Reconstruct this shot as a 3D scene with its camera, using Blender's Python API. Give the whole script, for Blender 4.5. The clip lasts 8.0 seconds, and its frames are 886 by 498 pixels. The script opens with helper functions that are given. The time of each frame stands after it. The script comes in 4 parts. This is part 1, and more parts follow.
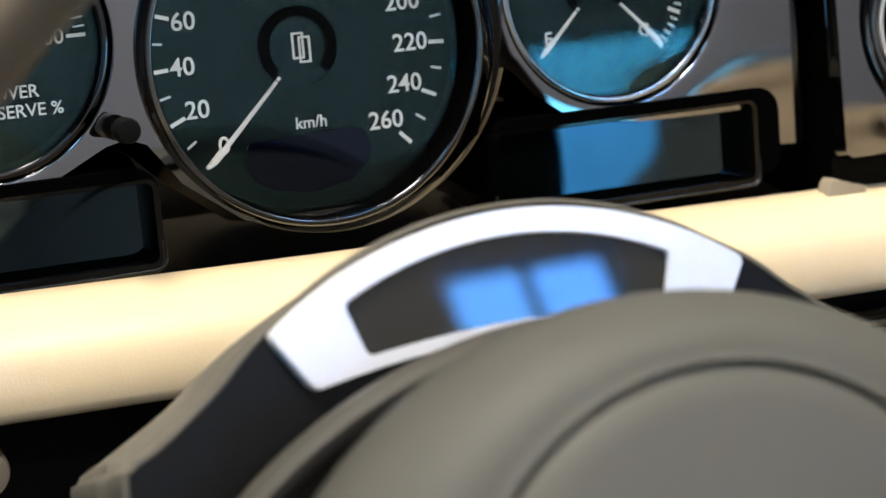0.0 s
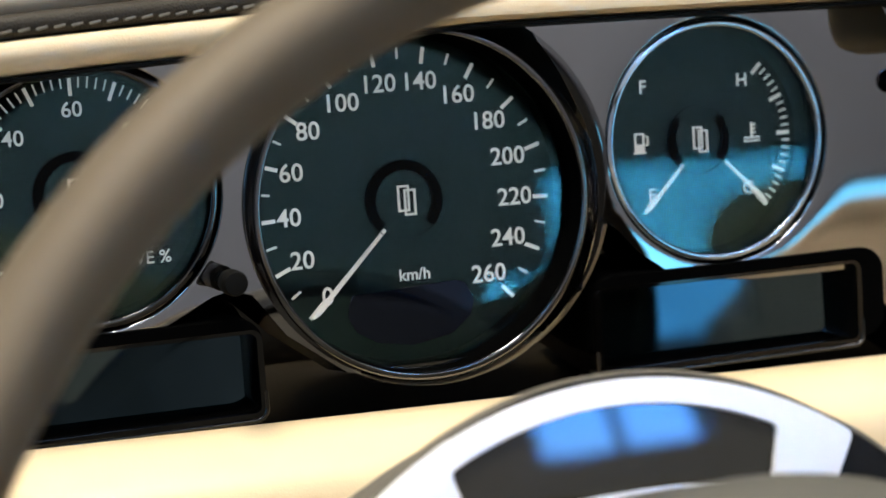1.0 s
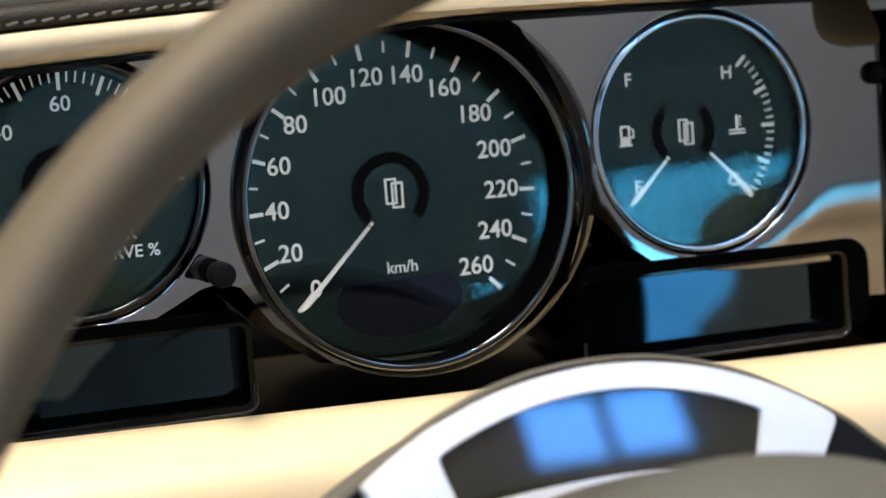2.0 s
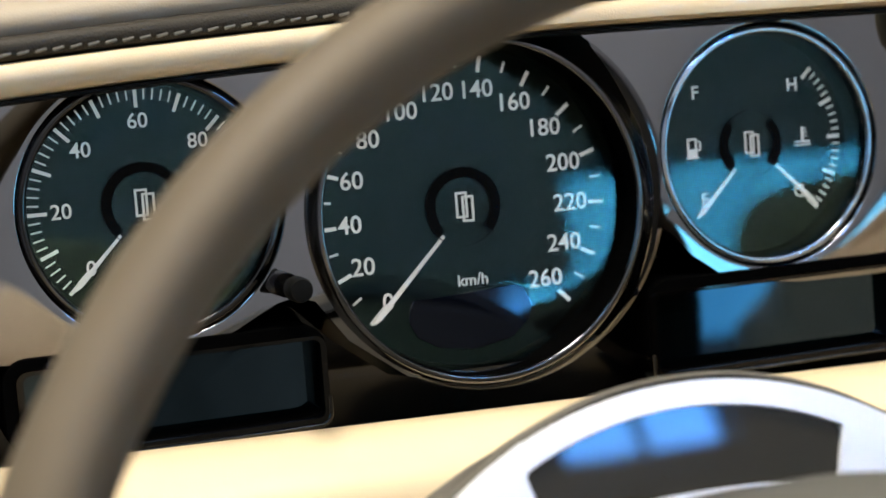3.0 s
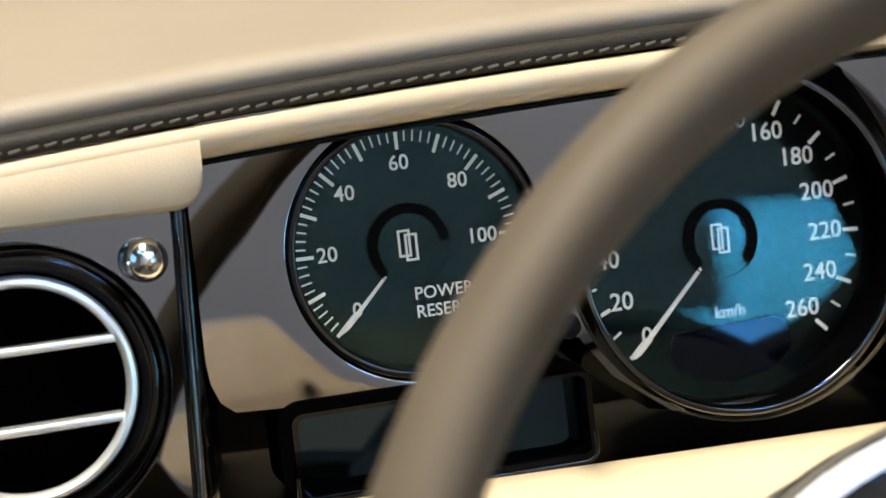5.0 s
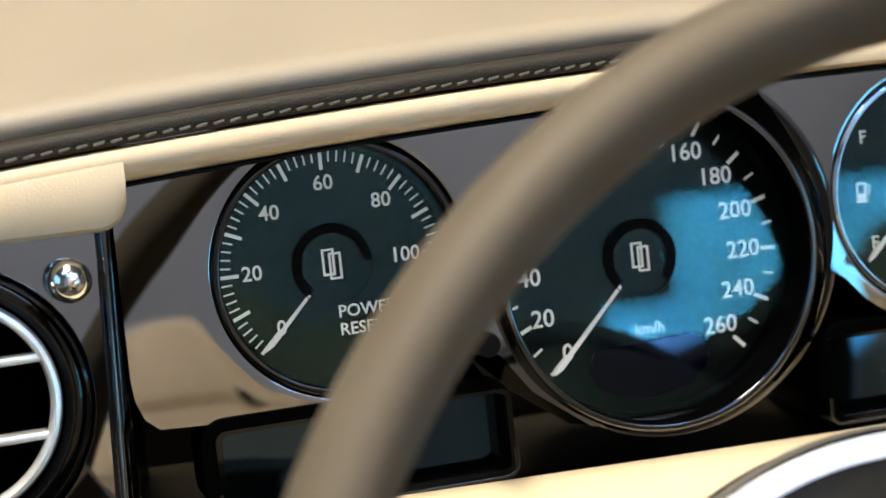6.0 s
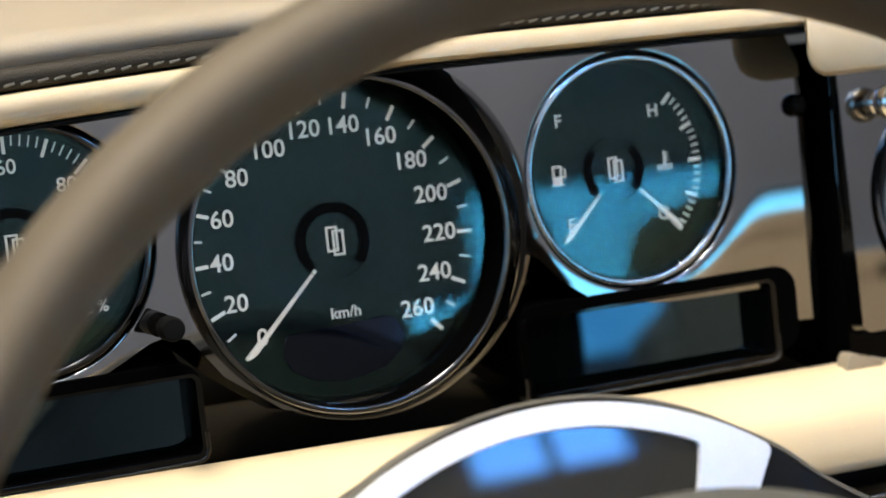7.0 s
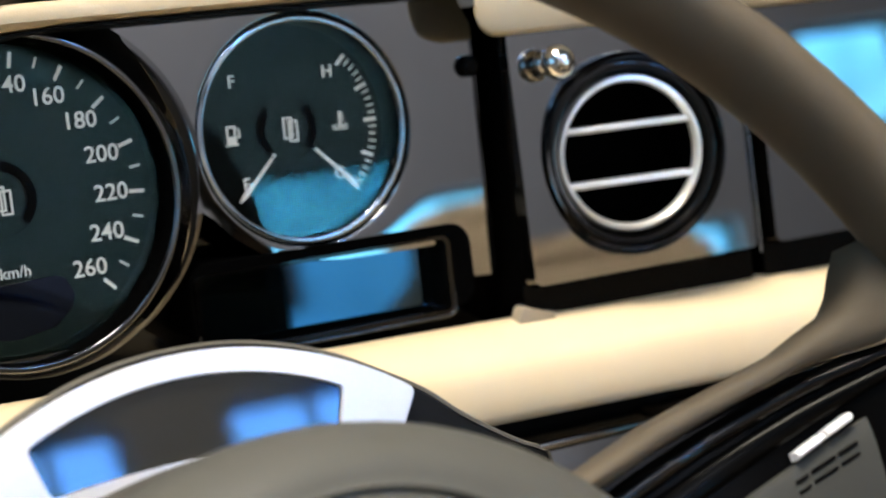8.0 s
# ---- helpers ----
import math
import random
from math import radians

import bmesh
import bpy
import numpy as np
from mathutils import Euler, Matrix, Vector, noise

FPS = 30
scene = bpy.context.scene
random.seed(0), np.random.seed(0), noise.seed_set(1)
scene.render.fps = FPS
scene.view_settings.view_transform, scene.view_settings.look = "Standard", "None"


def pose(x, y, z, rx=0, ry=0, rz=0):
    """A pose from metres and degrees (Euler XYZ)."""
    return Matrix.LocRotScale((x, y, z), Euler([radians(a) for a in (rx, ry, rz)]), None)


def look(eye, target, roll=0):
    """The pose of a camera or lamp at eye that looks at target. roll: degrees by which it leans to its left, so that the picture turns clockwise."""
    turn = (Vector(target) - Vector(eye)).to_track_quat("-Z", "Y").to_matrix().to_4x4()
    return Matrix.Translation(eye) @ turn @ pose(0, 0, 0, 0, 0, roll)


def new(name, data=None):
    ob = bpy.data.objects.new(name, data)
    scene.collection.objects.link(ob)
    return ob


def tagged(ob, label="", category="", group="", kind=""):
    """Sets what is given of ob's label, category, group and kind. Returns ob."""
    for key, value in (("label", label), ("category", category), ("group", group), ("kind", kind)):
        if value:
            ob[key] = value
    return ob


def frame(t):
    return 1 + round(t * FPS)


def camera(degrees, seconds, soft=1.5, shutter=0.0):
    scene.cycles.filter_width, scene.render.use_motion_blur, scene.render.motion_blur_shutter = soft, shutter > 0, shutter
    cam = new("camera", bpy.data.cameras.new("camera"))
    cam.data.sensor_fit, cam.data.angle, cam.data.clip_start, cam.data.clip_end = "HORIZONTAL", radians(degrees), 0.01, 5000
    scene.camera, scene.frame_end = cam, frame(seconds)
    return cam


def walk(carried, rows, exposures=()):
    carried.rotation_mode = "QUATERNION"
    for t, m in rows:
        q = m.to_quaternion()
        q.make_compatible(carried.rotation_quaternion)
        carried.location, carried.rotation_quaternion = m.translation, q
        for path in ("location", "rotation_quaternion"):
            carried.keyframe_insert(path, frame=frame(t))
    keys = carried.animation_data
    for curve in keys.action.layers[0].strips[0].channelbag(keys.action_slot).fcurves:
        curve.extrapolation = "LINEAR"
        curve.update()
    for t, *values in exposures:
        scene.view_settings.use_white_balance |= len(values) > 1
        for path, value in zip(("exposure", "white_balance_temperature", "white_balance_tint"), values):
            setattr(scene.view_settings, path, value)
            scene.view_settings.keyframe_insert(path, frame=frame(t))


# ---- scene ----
cam = camera(26.7, 8.0)
# The dash leans back: all of it is laid out upright and then turned about the middle of the speedometer.
LEAN = Matrix.Translation((0, 0, 1)) @ pose(0, 0, 0, -12) @ Matrix.Translation((0, 0, -1))
PATH = [
    (0, (-0.1993, -0.6194, 1.0374), (0.5280, 1.2123, 0.6965), -4.93),
    (0.5, (-0.2022, -0.6161, 1.0468), (0.4575, 1.2523, 0.7752), -4.38),
    (1, (-0.2051, -0.6149, 1.0527), (0.4585, 1.2593, 0.8359), -3.83),
    (1.5, (-0.2024, -0.6106, 1.0502), (0.4774, 1.2589, 0.8431), -3.89),
    (1.7, (-0.2033, -0.6159, 1.0477), (0.4721, 1.2550, 0.8390), -4.01),
    (2.8, (-0.2163, -0.6221, 1.0480), (0.4529, 1.2522, 0.8501), -4.43),
    (3, (-0.2219, -0.6188, 1.0551), (0.4257, 1.2617, 0.8446), -4.40),
    (3.5, (-0.2331, -0.6110, 1.0576), (0.3606, 1.2883, 0.8566), -5.02),
    (4, (-0.2391, -0.6058, 1.0601), (0.3409, 1.2978, 0.8608), -6.42),
    (4.5, (-0.2533, -0.6029, 1.0658), (0.2780, 1.3162, 0.8794), -6.40),
    (4.7, (-0.2583, -0.6039, 1.0592), (0.2563, 1.3224, 0.9019), -6.55),
    (5.8, (-0.2633, -0.6166, 1.0642), (0.2568, 1.3076, 0.9007), -6.00),
    (6, (-0.2528, -0.6201, 1.0689), (0.3039, 1.2928, 0.8932), -6.10),
    (6.5, (-0.2310, -0.6230, 1.0617), (0.4203, 1.2597, 0.8848), -6.02),
    (7, (-0.2135, -0.6345, 1.0585), (0.5291, 1.2122, 0.8629), -6.08),
    (7.5, (-0.1961, -0.6467, 1.0493), (0.6533, 1.1519, 0.8406), -5.85),
    (7.8, (-0.1874, -0.6547, 1.0487), (0.7224, 1.1122, 0.8247), -5.80),
    (8, (-0.1835, -0.6604, 1.0426), (0.7679, 1.0839, 0.8136), -6.21),
]
walk(cam, [(t, LEAN @ look(eye, aim, roll)) for t, eye, aim, roll in PATH])
cam.data.dof.use_dof, cam.data.dof.focus_distance, cam.data.dof.aperture_fstop = True, 0.612, 9.5

# ---- world, lights, exposure ----
world = bpy.data.worlds.new("world")
scene.world = world
world.use_nodes = True
world.node_tree.nodes["Background"].inputs[0].default_value = (0.8, 0.9, 1.0, 1)
world.node_tree.nodes["Background"].inputs[1].default_value = 0.3
scene.view_settings.exposure = 0.0


def area_lamp(name, where, towards, wide, deep, watts, colour, spread=180):
    data = bpy.data.lights.new(name, "AREA")
    data.shape, data.size, data.size_y, data.energy, data.color = "RECTANGLE", wide, deep, watts, colour
    lamp = new(name, data)
    lamp.matrix_world = look(where, towards)
    data.spread = radians(spread)
    return lamp


# Unseen key lamp, added to light the dash from above.
area_lamp("unseen_light_panel", (-0.50, -0.06, 3.45), (-0.05, -0.15, 0.95), 1.0, 0.5, 146, (1.0, 0.92, 0.775))
# Added narrow lamp: brightens the seats for their beige reflection in the fascia.
area_lamp("unseen_light_panel", (0.5, 1.9, 3.4), (0.5, -1.25, 1.12), 2.2, 0.4, 8, (1.0, 0.89, 0.74), 18)
# Added lamp: lightens the south wall so that the lacquer mirrors grey.
area_lamp("added_wall_lamp", (1.90, -4.4, 5.2), (1.90, -6.0, 2.0), 5.0, 0.5, 195, (1.0, 0.95, 0.96))

for x, y in ((0.2, -0.8), (0.2, -2.2)):
    beam = bpy.data.lights.new("ceiling_spot_beam", "SPOT")
    beam.energy, beam.color, beam.shadow_soft_size, beam.spot_size, beam.spot_blend = 45, (1.0, 0.93, 0.82), 0.05, radians(70), 0.4
    new("ceiling_spot_beam", beam).matrix_world = look((x, y, 5.37), (0.0, 0.0, 1.0))


# ---- materials ----
def material(name, colour, rough=0.5, metal=0.0, vary=0.12, scale=60.0, bump=0.0, bump_scale=600.0, coat=0.0, ior=1.5, rough_vary=0.08, spec=0.5):
    """Two scales of noise in colour and roughness, and a fine relief."""
    m = bpy.data.materials.new(name)
    m.use_nodes = True
    nt = m.node_tree
    b = nt.nodes["Principled BSDF"]
    b.inputs["Metallic"].default_value = metal
    b.inputs["IOR"].default_value = ior
    b.inputs["Specular IOR Level"].default_value = spec
    b.inputs["Coat Weight"].default_value = coat
    b.inputs["Coat Roughness"].default_value = 0.02
    co = nt.nodes.new("ShaderNodeTexCoord")
    n1, n2 = nt.nodes.new("ShaderNodeTexNoise"), nt.nodes.new("ShaderNodeTexNoise")
    for n, k in ((n1, scale * 0.15), (n2, scale)):
        n.inputs["Scale"].default_value = k
        n.inputs["Detail"].default_value = 4
        nt.links.new(co.outputs["Object"], n.inputs["Vector"])
    add = nt.nodes.new("ShaderNodeMath")
    add.operation = "ADD"
    nt.links.new(n1.outputs["Fac"], add.inputs[0])
    nt.links.new(n2.outputs["Fac"], add.inputs[1])
    half = nt.nodes.new("ShaderNodeMapRange")
    half.inputs["From Min"].default_value, half.inputs["From Max"].default_value = 0.6, 1.4
    nt.links.new(add.outputs[0], half.inputs["Value"])
    mix = nt.nodes.new("ShaderNodeMix")
    mix.data_type = "RGBA"
    mix.inputs["A"].default_value = (*[c * (1 - vary) for c in colour], 1)
    mix.inputs["B"].default_value = (*[min(1, c * (1 + vary)) for c in colour], 1)
    nt.links.new(half.outputs[0], mix.inputs["Factor"])
    nt.links.new(mix.outputs["Result"], b.inputs["Base Color"])
    rr = nt.nodes.new("ShaderNodeMapRange")
    rr.inputs["To Min"].default_value, rr.inputs["To Max"].default_value = max(0.0, rough - rough_vary), min(1, rough + rough_vary)
    nt.links.new(half.outputs[0], rr.inputs["Value"])
    nt.links.new(rr.outputs[0], b.inputs["Roughness"])
    if bump:
        vo = nt.nodes.new("ShaderNodeTexVoronoi")
        vo.inputs["Scale"].default_value = bump_scale
        nt.links.new(co.outputs["Object"], vo.inputs["Vector"])
        bu = nt.nodes.new("ShaderNodeBump")
        bu.inputs["Strength"].default_value, bu.inputs["Distance"].default_value = bump, 0.0004
        nt.links.new(vo.outputs["Distance"], bu.inputs["Height"])
        nt.links.new(bu.outputs[0], b.inputs["Normal"])
    return m


def glowing(name, colour, strength, mottle=0.0):
    """A light-giving surface; mottle: how finely its brightness wanders, as a view out of a window does."""
    m = bpy.data.materials.new(name)
    m.use_nodes = True
    b = m.node_tree.nodes["Principled BSDF"]
    b.inputs["Base Color"].default_value = (*colour, 1)
    b.inputs["Emission Color"].default_value = (*colour, 1)
    b.inputs["Emission Strength"].default_value = strength
    if mottle:
        nt = m.node_tree
        co, n, r = nt.nodes.new("ShaderNodeTexCoord"), nt.nodes.new("ShaderNodeTexNoise"), nt.nodes.new("ShaderNodeMapRange")
        n.inputs["Scale"].default_value, n.inputs["Detail"].default_value = mottle, 3
        r.inputs["From Min"].default_value, r.inputs["From Max"].default_value = 0.3, 0.7
        r.inputs["To Min"].default_value, r.inputs["To Max"].default_value = strength * 0.55, strength * 1.3
        nt.links.new(co.outputs["Object"], n.inputs["Vector"])
        nt.links.new(n.outputs["Fac"], r.inputs["Value"])
        nt.links.new(r.outputs[0], b.inputs["Emission Strength"])
    return m


def clear_glass(name, tint=(1, 1, 1), ior=1.5, sheen=(1, 1, 1)):
    m = bpy.data.materials.new(name)
    m.use_nodes = True
    b = m.node_tree.nodes["Principled BSDF"]
    b.inputs["Base Color"].default_value = (*tint, 1)
    b.inputs["Transmission Weight"].default_value = 1.0
    b.inputs["Specular Tint"].default_value = (*sheen, 1)
    b.inputs["Roughness"].default_value = 0.0
    b.inputs["IOR"].default_value = ior
    return m


LACQUER = material("black_lacquer", (0.0018, 0.0017, 0.0016), 0.016, vary=0.3, scale=30, coat=0.0, ior=2.6, rough_vary=0.006)
GLOSS = material("gloss_black_plastic", (0.0012, 0.0011, 0.0010), 0.05, vary=0.2, scale=60, spec=0.22, rough_vary=0.02)
BEZEL = material("black_bezel_lacquer", (0.002, 0.0019, 0.0018), 0.03, vary=0.3, scale=30, ior=1.95, rough_vary=0.01)
BLACK = material("matt_black_plastic", (0.003, 0.003, 0.0028), 0.65, scale=200, bump=0.1, bump_scale=1500, spec=0.08)
SATIN = material("satin_black_plastic", (0.0014, 0.0013, 0.0012), 0.22, vary=0.1, scale=20, spec=0.05, rough_vary=0.03)
FACE = material("dial_face", (0.0014, 0.0024, 0.0024), 0.6, vary=0.1, scale=60, spec=0.05)
DARK_RING = material("dial_ring_black", (0.0006, 0.0008, 0.0009), 0.5, scale=200, spec=0.05)
WHITE = material("lit_dial_print", (0.50, 0.50, 0.465), 0.6, vary=0.05, scale=800)
WHITE.node_tree.nodes["Principled BSDF"].inputs["Emission Color"].default_value = (1.0, 0.98, 0.90, 1)
WHITE.node_tree.nodes["Principled BSDF"].inputs["Emission Strength"].default_value = 0.22
CHROME = material("chrome", (0.90, 0.89, 0.86), 0.12, metal=1.0, vary=0.04, scale=80, rough_vary=0.03)
SATIN_CHROME = material("satin_chrome", (0.95, 0.94, 0.90), 0.30, metal=0.7, vary=0.03, scale=80, rough_vary=0.04)
# Chrome copies: dark surroundings or blue daylight are put into the base colour.
DIMMED_CHROME = material("dimmed_chrome", (0.05, 0.05, 0.051), 0.08, metal=1.0, vary=0.1, scale=80, rough_vary=0.03)
DARKENED_CHROME = material("darkened_chrome", (0.11, 0.11, 0.112), 0.08, metal=1.0, vary=0.1, scale=80, rough_vary=0.03)
SKY_TINTED_CHROME = material("sky_tinted_chrome", (0.34, 0.38, 0.43), 0.09, metal=1.0, vary=0.06, scale=80, rough_vary=0.03)
SILVER = material("silver_paint", (0.90, 0.90, 0.915), 0.40, metal=0.25, vary=0.03, scale=900, rough_vary=0.04)
CREAM = material("cream_leather", (0.66, 0.525, 0.335), 0.42, vary=0.05, scale=40, bump=0.12, bump_scale=1400)
BEIGE = material("beige_leather", (0.52, 0.42, 0.30), 0.45, vary=0.07, scale=30, bump=0.15, bump_scale=1200)
# BEIGE darkened: the pad's dimmer lighting is put into the colour.
PAD = material("darkened_beige_leather", (0.288, 0.239, 0.176), 0.55, vary=0.06, scale=25, bump=0.15, bump_scale=1200, spec=0.3)
BROWN = material("dark_brown_leather", (0.022, 0.018, 0.013), 0.6, vary=0.25, scale=60, spec=0.2, bump=0.4, bump_scale=1300)
WHEEL = material("taupe_wheel_leather", (0.112, 0.089, 0.062), 0.58, spec=0.15, vary=0.08, scale=50, bump=0.12, bump_scale=1600)
SHELL = material("taupe_shell_plastic", (0.115, 0.105, 0.088), 0.5, spec=0.25, vary=0.05, scale=60, bump=0.06, bump_scale=2200)
HUB = material("taupe_soft_plastic", (0.078, 0.076, 0.067), 0.6, spec=0.2, vary=0.05, scale=60, bump=0.06, bump_scale=2200)
COWL_FACE = material("dark_cowl_plastic", (0.0055, 0.0052, 0.005), 0.5, vary=0.08, scale=60, spec=0.16, bump=0.05, bump_scale=2200)
SWITCH = material("dark_switch_plastic", (0.040, 0.040, 0.036), 0.55, vary=0.08, scale=60, spec=0.2)
SCREEN = material("screen_black", (0.0015, 0.0025, 0.0025), 0.03, vary=0.1, scale=40, ior=1.60, rough_vary=0.01)
SCREEN.node_tree.nodes["Principled BSDF"].inputs["Specular Tint"].default_value = (0.38, 0.64, 0.95, 1)
NAVY_SCREEN = material("navy_display", (0.0006, 0.0008, 0.0020), 0.04, vary=0.3, scale=60, ior=1.52, rough_vary=0.01)
NAVY_SCREEN.node_tree.nodes["Principled BSDF"].inputs["Specular Tint"].default_value = (0.50, 0.64, 1.0, 1)
DISPLAY = material("column_display_black", (0.024, 0.022, 0.016), 0.03, vary=0.1, scale=40, ior=1.3, rough_vary=0.01)
THREAD = material("pale_thread", (0.115, 0.108, 0.094), 0.8, vary=0.15, scale=900)
GLASS = clear_glass("coated_dial_glass", ior=1.36, sheen=(0.46, 0.93, 1.0))
DARK_PAINT = material("dark_grey_wall_paint", (0.15, 0.145, 0.14), 0.8, vary=0.05, scale=3)
PLASTER = material("pale_grey_wall_paint", (0.62, 0.61, 0.62), 0.8, vary=0.05, scale=3)
FLOOR = material("grey_floor_tile", (0.30, 0.29, 0.28), 0.35, vary=0.1, scale=4)
CARPET = material("dark_carpet", (0.05, 0.045, 0.04), 0.95, vary=0.2, scale=120)
DUCT = material("duct_black", (0.0015, 0.0015, 0.0015), 0.9, scale=100, spec=0.0)
DAYLIGHT = glowing("blue_daylight", (0.22, 0.67, 0.90), 7.5, 1.6)
LOW_DAYLIGHT = glowing("low_white_daylight", (0.34, 0.66, 1.0), 13.0, 1.6)
SIDE_DAYLIGHT = glowing("cyan_daylight", (0.20, 0.62, 0.85), 5.5, 2.6)
SPOT = glowing("spot_lamp_glow", (1.0, 0.93, 0.80), 220.0)
SKYLIGHT = glowing("skylight_glow", (0.45, 0.68, 1.0), 1.0)
BRIGHT_SKYLIGHT = glowing("bright_skylight_glow", (0.30, 0.62, 1.0), 8.0)
WEST_DAYLIGHT = glowing("west_daylight", (0.30, 0.64, 1.0), 1.2)
UPPER_DAYLIGHT = glowing("pale_blue_daylight", (0.14, 0.46, 1.0), 44.0)


# ---- builders ----
def link(name, bm, mat, parent=None, label="", smooth=True, m=None, flat_front=False):
    """One mesh object out of a bmesh."""
    bmesh.ops.recalc_face_normals(bm, faces=bm.faces)
    me = bpy.data.meshes.new(name)
    bm.to_mesh(me)
    bm.free()
    me.materials.append(mat)
    if smooth:
        me.polygons.foreach_set("use_smooth", [True] * len(me.polygons))
        me.set_sharp_from_angle(angle=radians(38))
    if flat_front:
        for p in me.polygons:
            if abs(p.normal.y) > 0.996:
                p.use_smooth = False
    ob = new(name, me)
    if m is not None:
        ob.matrix_basis = m
    if parent is not None:
        ob.parent = parent
    return tagged(ob, label)


def part(name, bm, mat, parent, label="", m=None, smooth=True, flat_front=False):
    return link(name, bm, mat, parent, label, smooth, m, flat_front)


def share(name, ob, parent, m):
    """Another piece on the same mesh."""
    o = new(name, ob.data)
    o.parent, o.matrix_basis = parent, m
    return o


def thing(name, m, label, category, group="", kind=""):
    return tagged(new(name), label, category, group, kind) if m is None else placed(tagged(new(name), label, category, group, kind), m)


def placed(ob, m):
    ob.matrix_basis = m
    ob.empty_display_size = 0.01
    return ob


def at(x, y, z):
    return Matrix.Translation((x, y, z))


def box(x0, x1, y0, y1, z0, z1, bevel=0.0, segments=2, bm=None):
    bm = bm or bmesh.new()
    r = bmesh.ops.create_cube(bm, size=1.0, matrix=at((x0 + x1) / 2, (y0 + y1) / 2, (z0 + z1) / 2) @ Matrix.Diagonal((x1 - x0, y1 - y0, z1 - z0, 1)))
    if bevel:
        edges = list({e for v in r["verts"] for e in v.link_edges})
        bmesh.ops.bevel(bm, geom=edges, offset=bevel, segments=segments, profile=0.5, affect="EDGES")
    return bm


def lathe(profile, seg=96, bm=None, start=0.0, sweep=360.0, closed=False):
    """Turns a profile of (radius, y) about the y axis. Angles run clockwise from the top, seen from the front."""
    bm = bm or bmesh.new()
    whole = sweep >= 360
    count = seg if whole else seg + 1
    rings = []
    for i in range(count):
        a = radians(start + sweep * i / seg)
        rings.append([bm.verts.new((r * math.sin(a), y, r * math.cos(a))) for r, y in profile])
    n = len(profile)
    for i in range(seg):
        p, q = rings[i], rings[(i + 1) % count]
        for j in range(n if closed else n - 1):
            k = (j + 1) % n
            if profile[j][0] < 1e-7 and profile[k][0] < 1e-7:
                continue
            if profile[j][0] < 1e-7:
                bm.faces.new((p[j], q[k], p[k]))
            elif profile[k][0] < 1e-7:
                bm.faces.new((p[j], q[j], p[k]))
            else:
                bm.faces.new((p[j], q[j], q[k], p[k]))
    if closed and not whole:
        bm.faces.new(rings[0])
        bm.faces.new(rings[-1])
    bmesh.ops.remove_doubles(bm, verts=bm.verts, dist=1e-7)
    return bm


def slab(points, y0, y1, bevel=0.0, segments=2):
    """A plate with an outline in x and z, from the front y0 to the back y1; the front edges rounded."""
    bm = bmesh.new()
    f = [bm.verts.new((x, y0, z)) for x, z in points]
    b = [bm.verts.new((x, y1, z)) for x, z in points]
    front = bm.faces.new(f)
    bm.faces.new(b[::-1])
    for i in range(len(points)):
        j = (i + 1) % len(points)
        bm.faces.new((f[i], b[i], b[j], f[j]))
    if bevel:
        bmesh.ops.bevel(bm, geom=list(front.edges), offset=bevel, segments=segments, profile=0.5, affect="EDGES")
    return bm


def sweep_x(profile, xs, lift=lambda x, z: 0.0, push=lambda x: 0.0, cap=True):
    """A profile of (y, z) drawn along x."""
    bm = bmesh.new()
    rows = [[bm.verts.new((x, y + push(x), z + lift(x, z))) for y, z in profile] for x in xs]
    n = len(profile)
    for p, q in zip(rows, rows[1:]):
        for j in range(n):
            k = (j + 1) % n
            bm.faces.new((p[j], p[k], q[k], q[j]))
    if cap:
        bm.faces.new(rows[0])
        bm.faces.new(rows[-1])
    return bm


def steps(a, b, n):
    return [a + (b - a) * i / n for i in range(n + 1)]


def arc(cx, cz, r, a0, a1, n):
    """Points of an arc; degrees counter-clockwise from the right."""
    return [(cx + r * math.cos(radians(a0 + (a1 - a0) * i / n)), cz + r * math.sin(radians(a0 + (a1 - a0) * i / n))) for i in range(n + 1)]


def rounded(x0, x1, z0, z1, r, n=6):
    return (arc(x1 - r, z1 - r, r, 0, 90, n) + arc(x0 + r, z1 - r, r, 90, 180, n)
            + arc(x0 + r, z0 + r, r, 180, 270, n) + arc(x1 - r, z0 + r, r, 270, 360, n))


def lettering(body, size, x, z, y, mat, parent, name="lettering", align="CENTER", m=None):
    """Raised print, facing the driver."""
    cu = bpy.data.curves.new(name, "FONT")
    cu.body, cu.size, cu.align_x, cu.align_y, cu.extrude, cu.resolution_u = body, size, align, "CENTER", 0.00006, 3
    cu.offset = size * 0.010
    tmp = new(name, cu)
    me = bpy.data.meshes.new_from_object(tmp.evaluated_get(bpy.context.evaluated_depsgraph_get()))
    bpy.data.objects.remove(tmp)
    me.transform(at(x, y, z) @ pose(0, 0, 0, 90))
    me.materials.clear()
    me.materials.append(mat)
    ob = new(name, me)
    ob.parent = parent
    return ob


def turned(degrees):
    """Clockwise about the dial's axis, seen from the front."""
    return Matrix.Rotation(radians(degrees), 4, "Y")


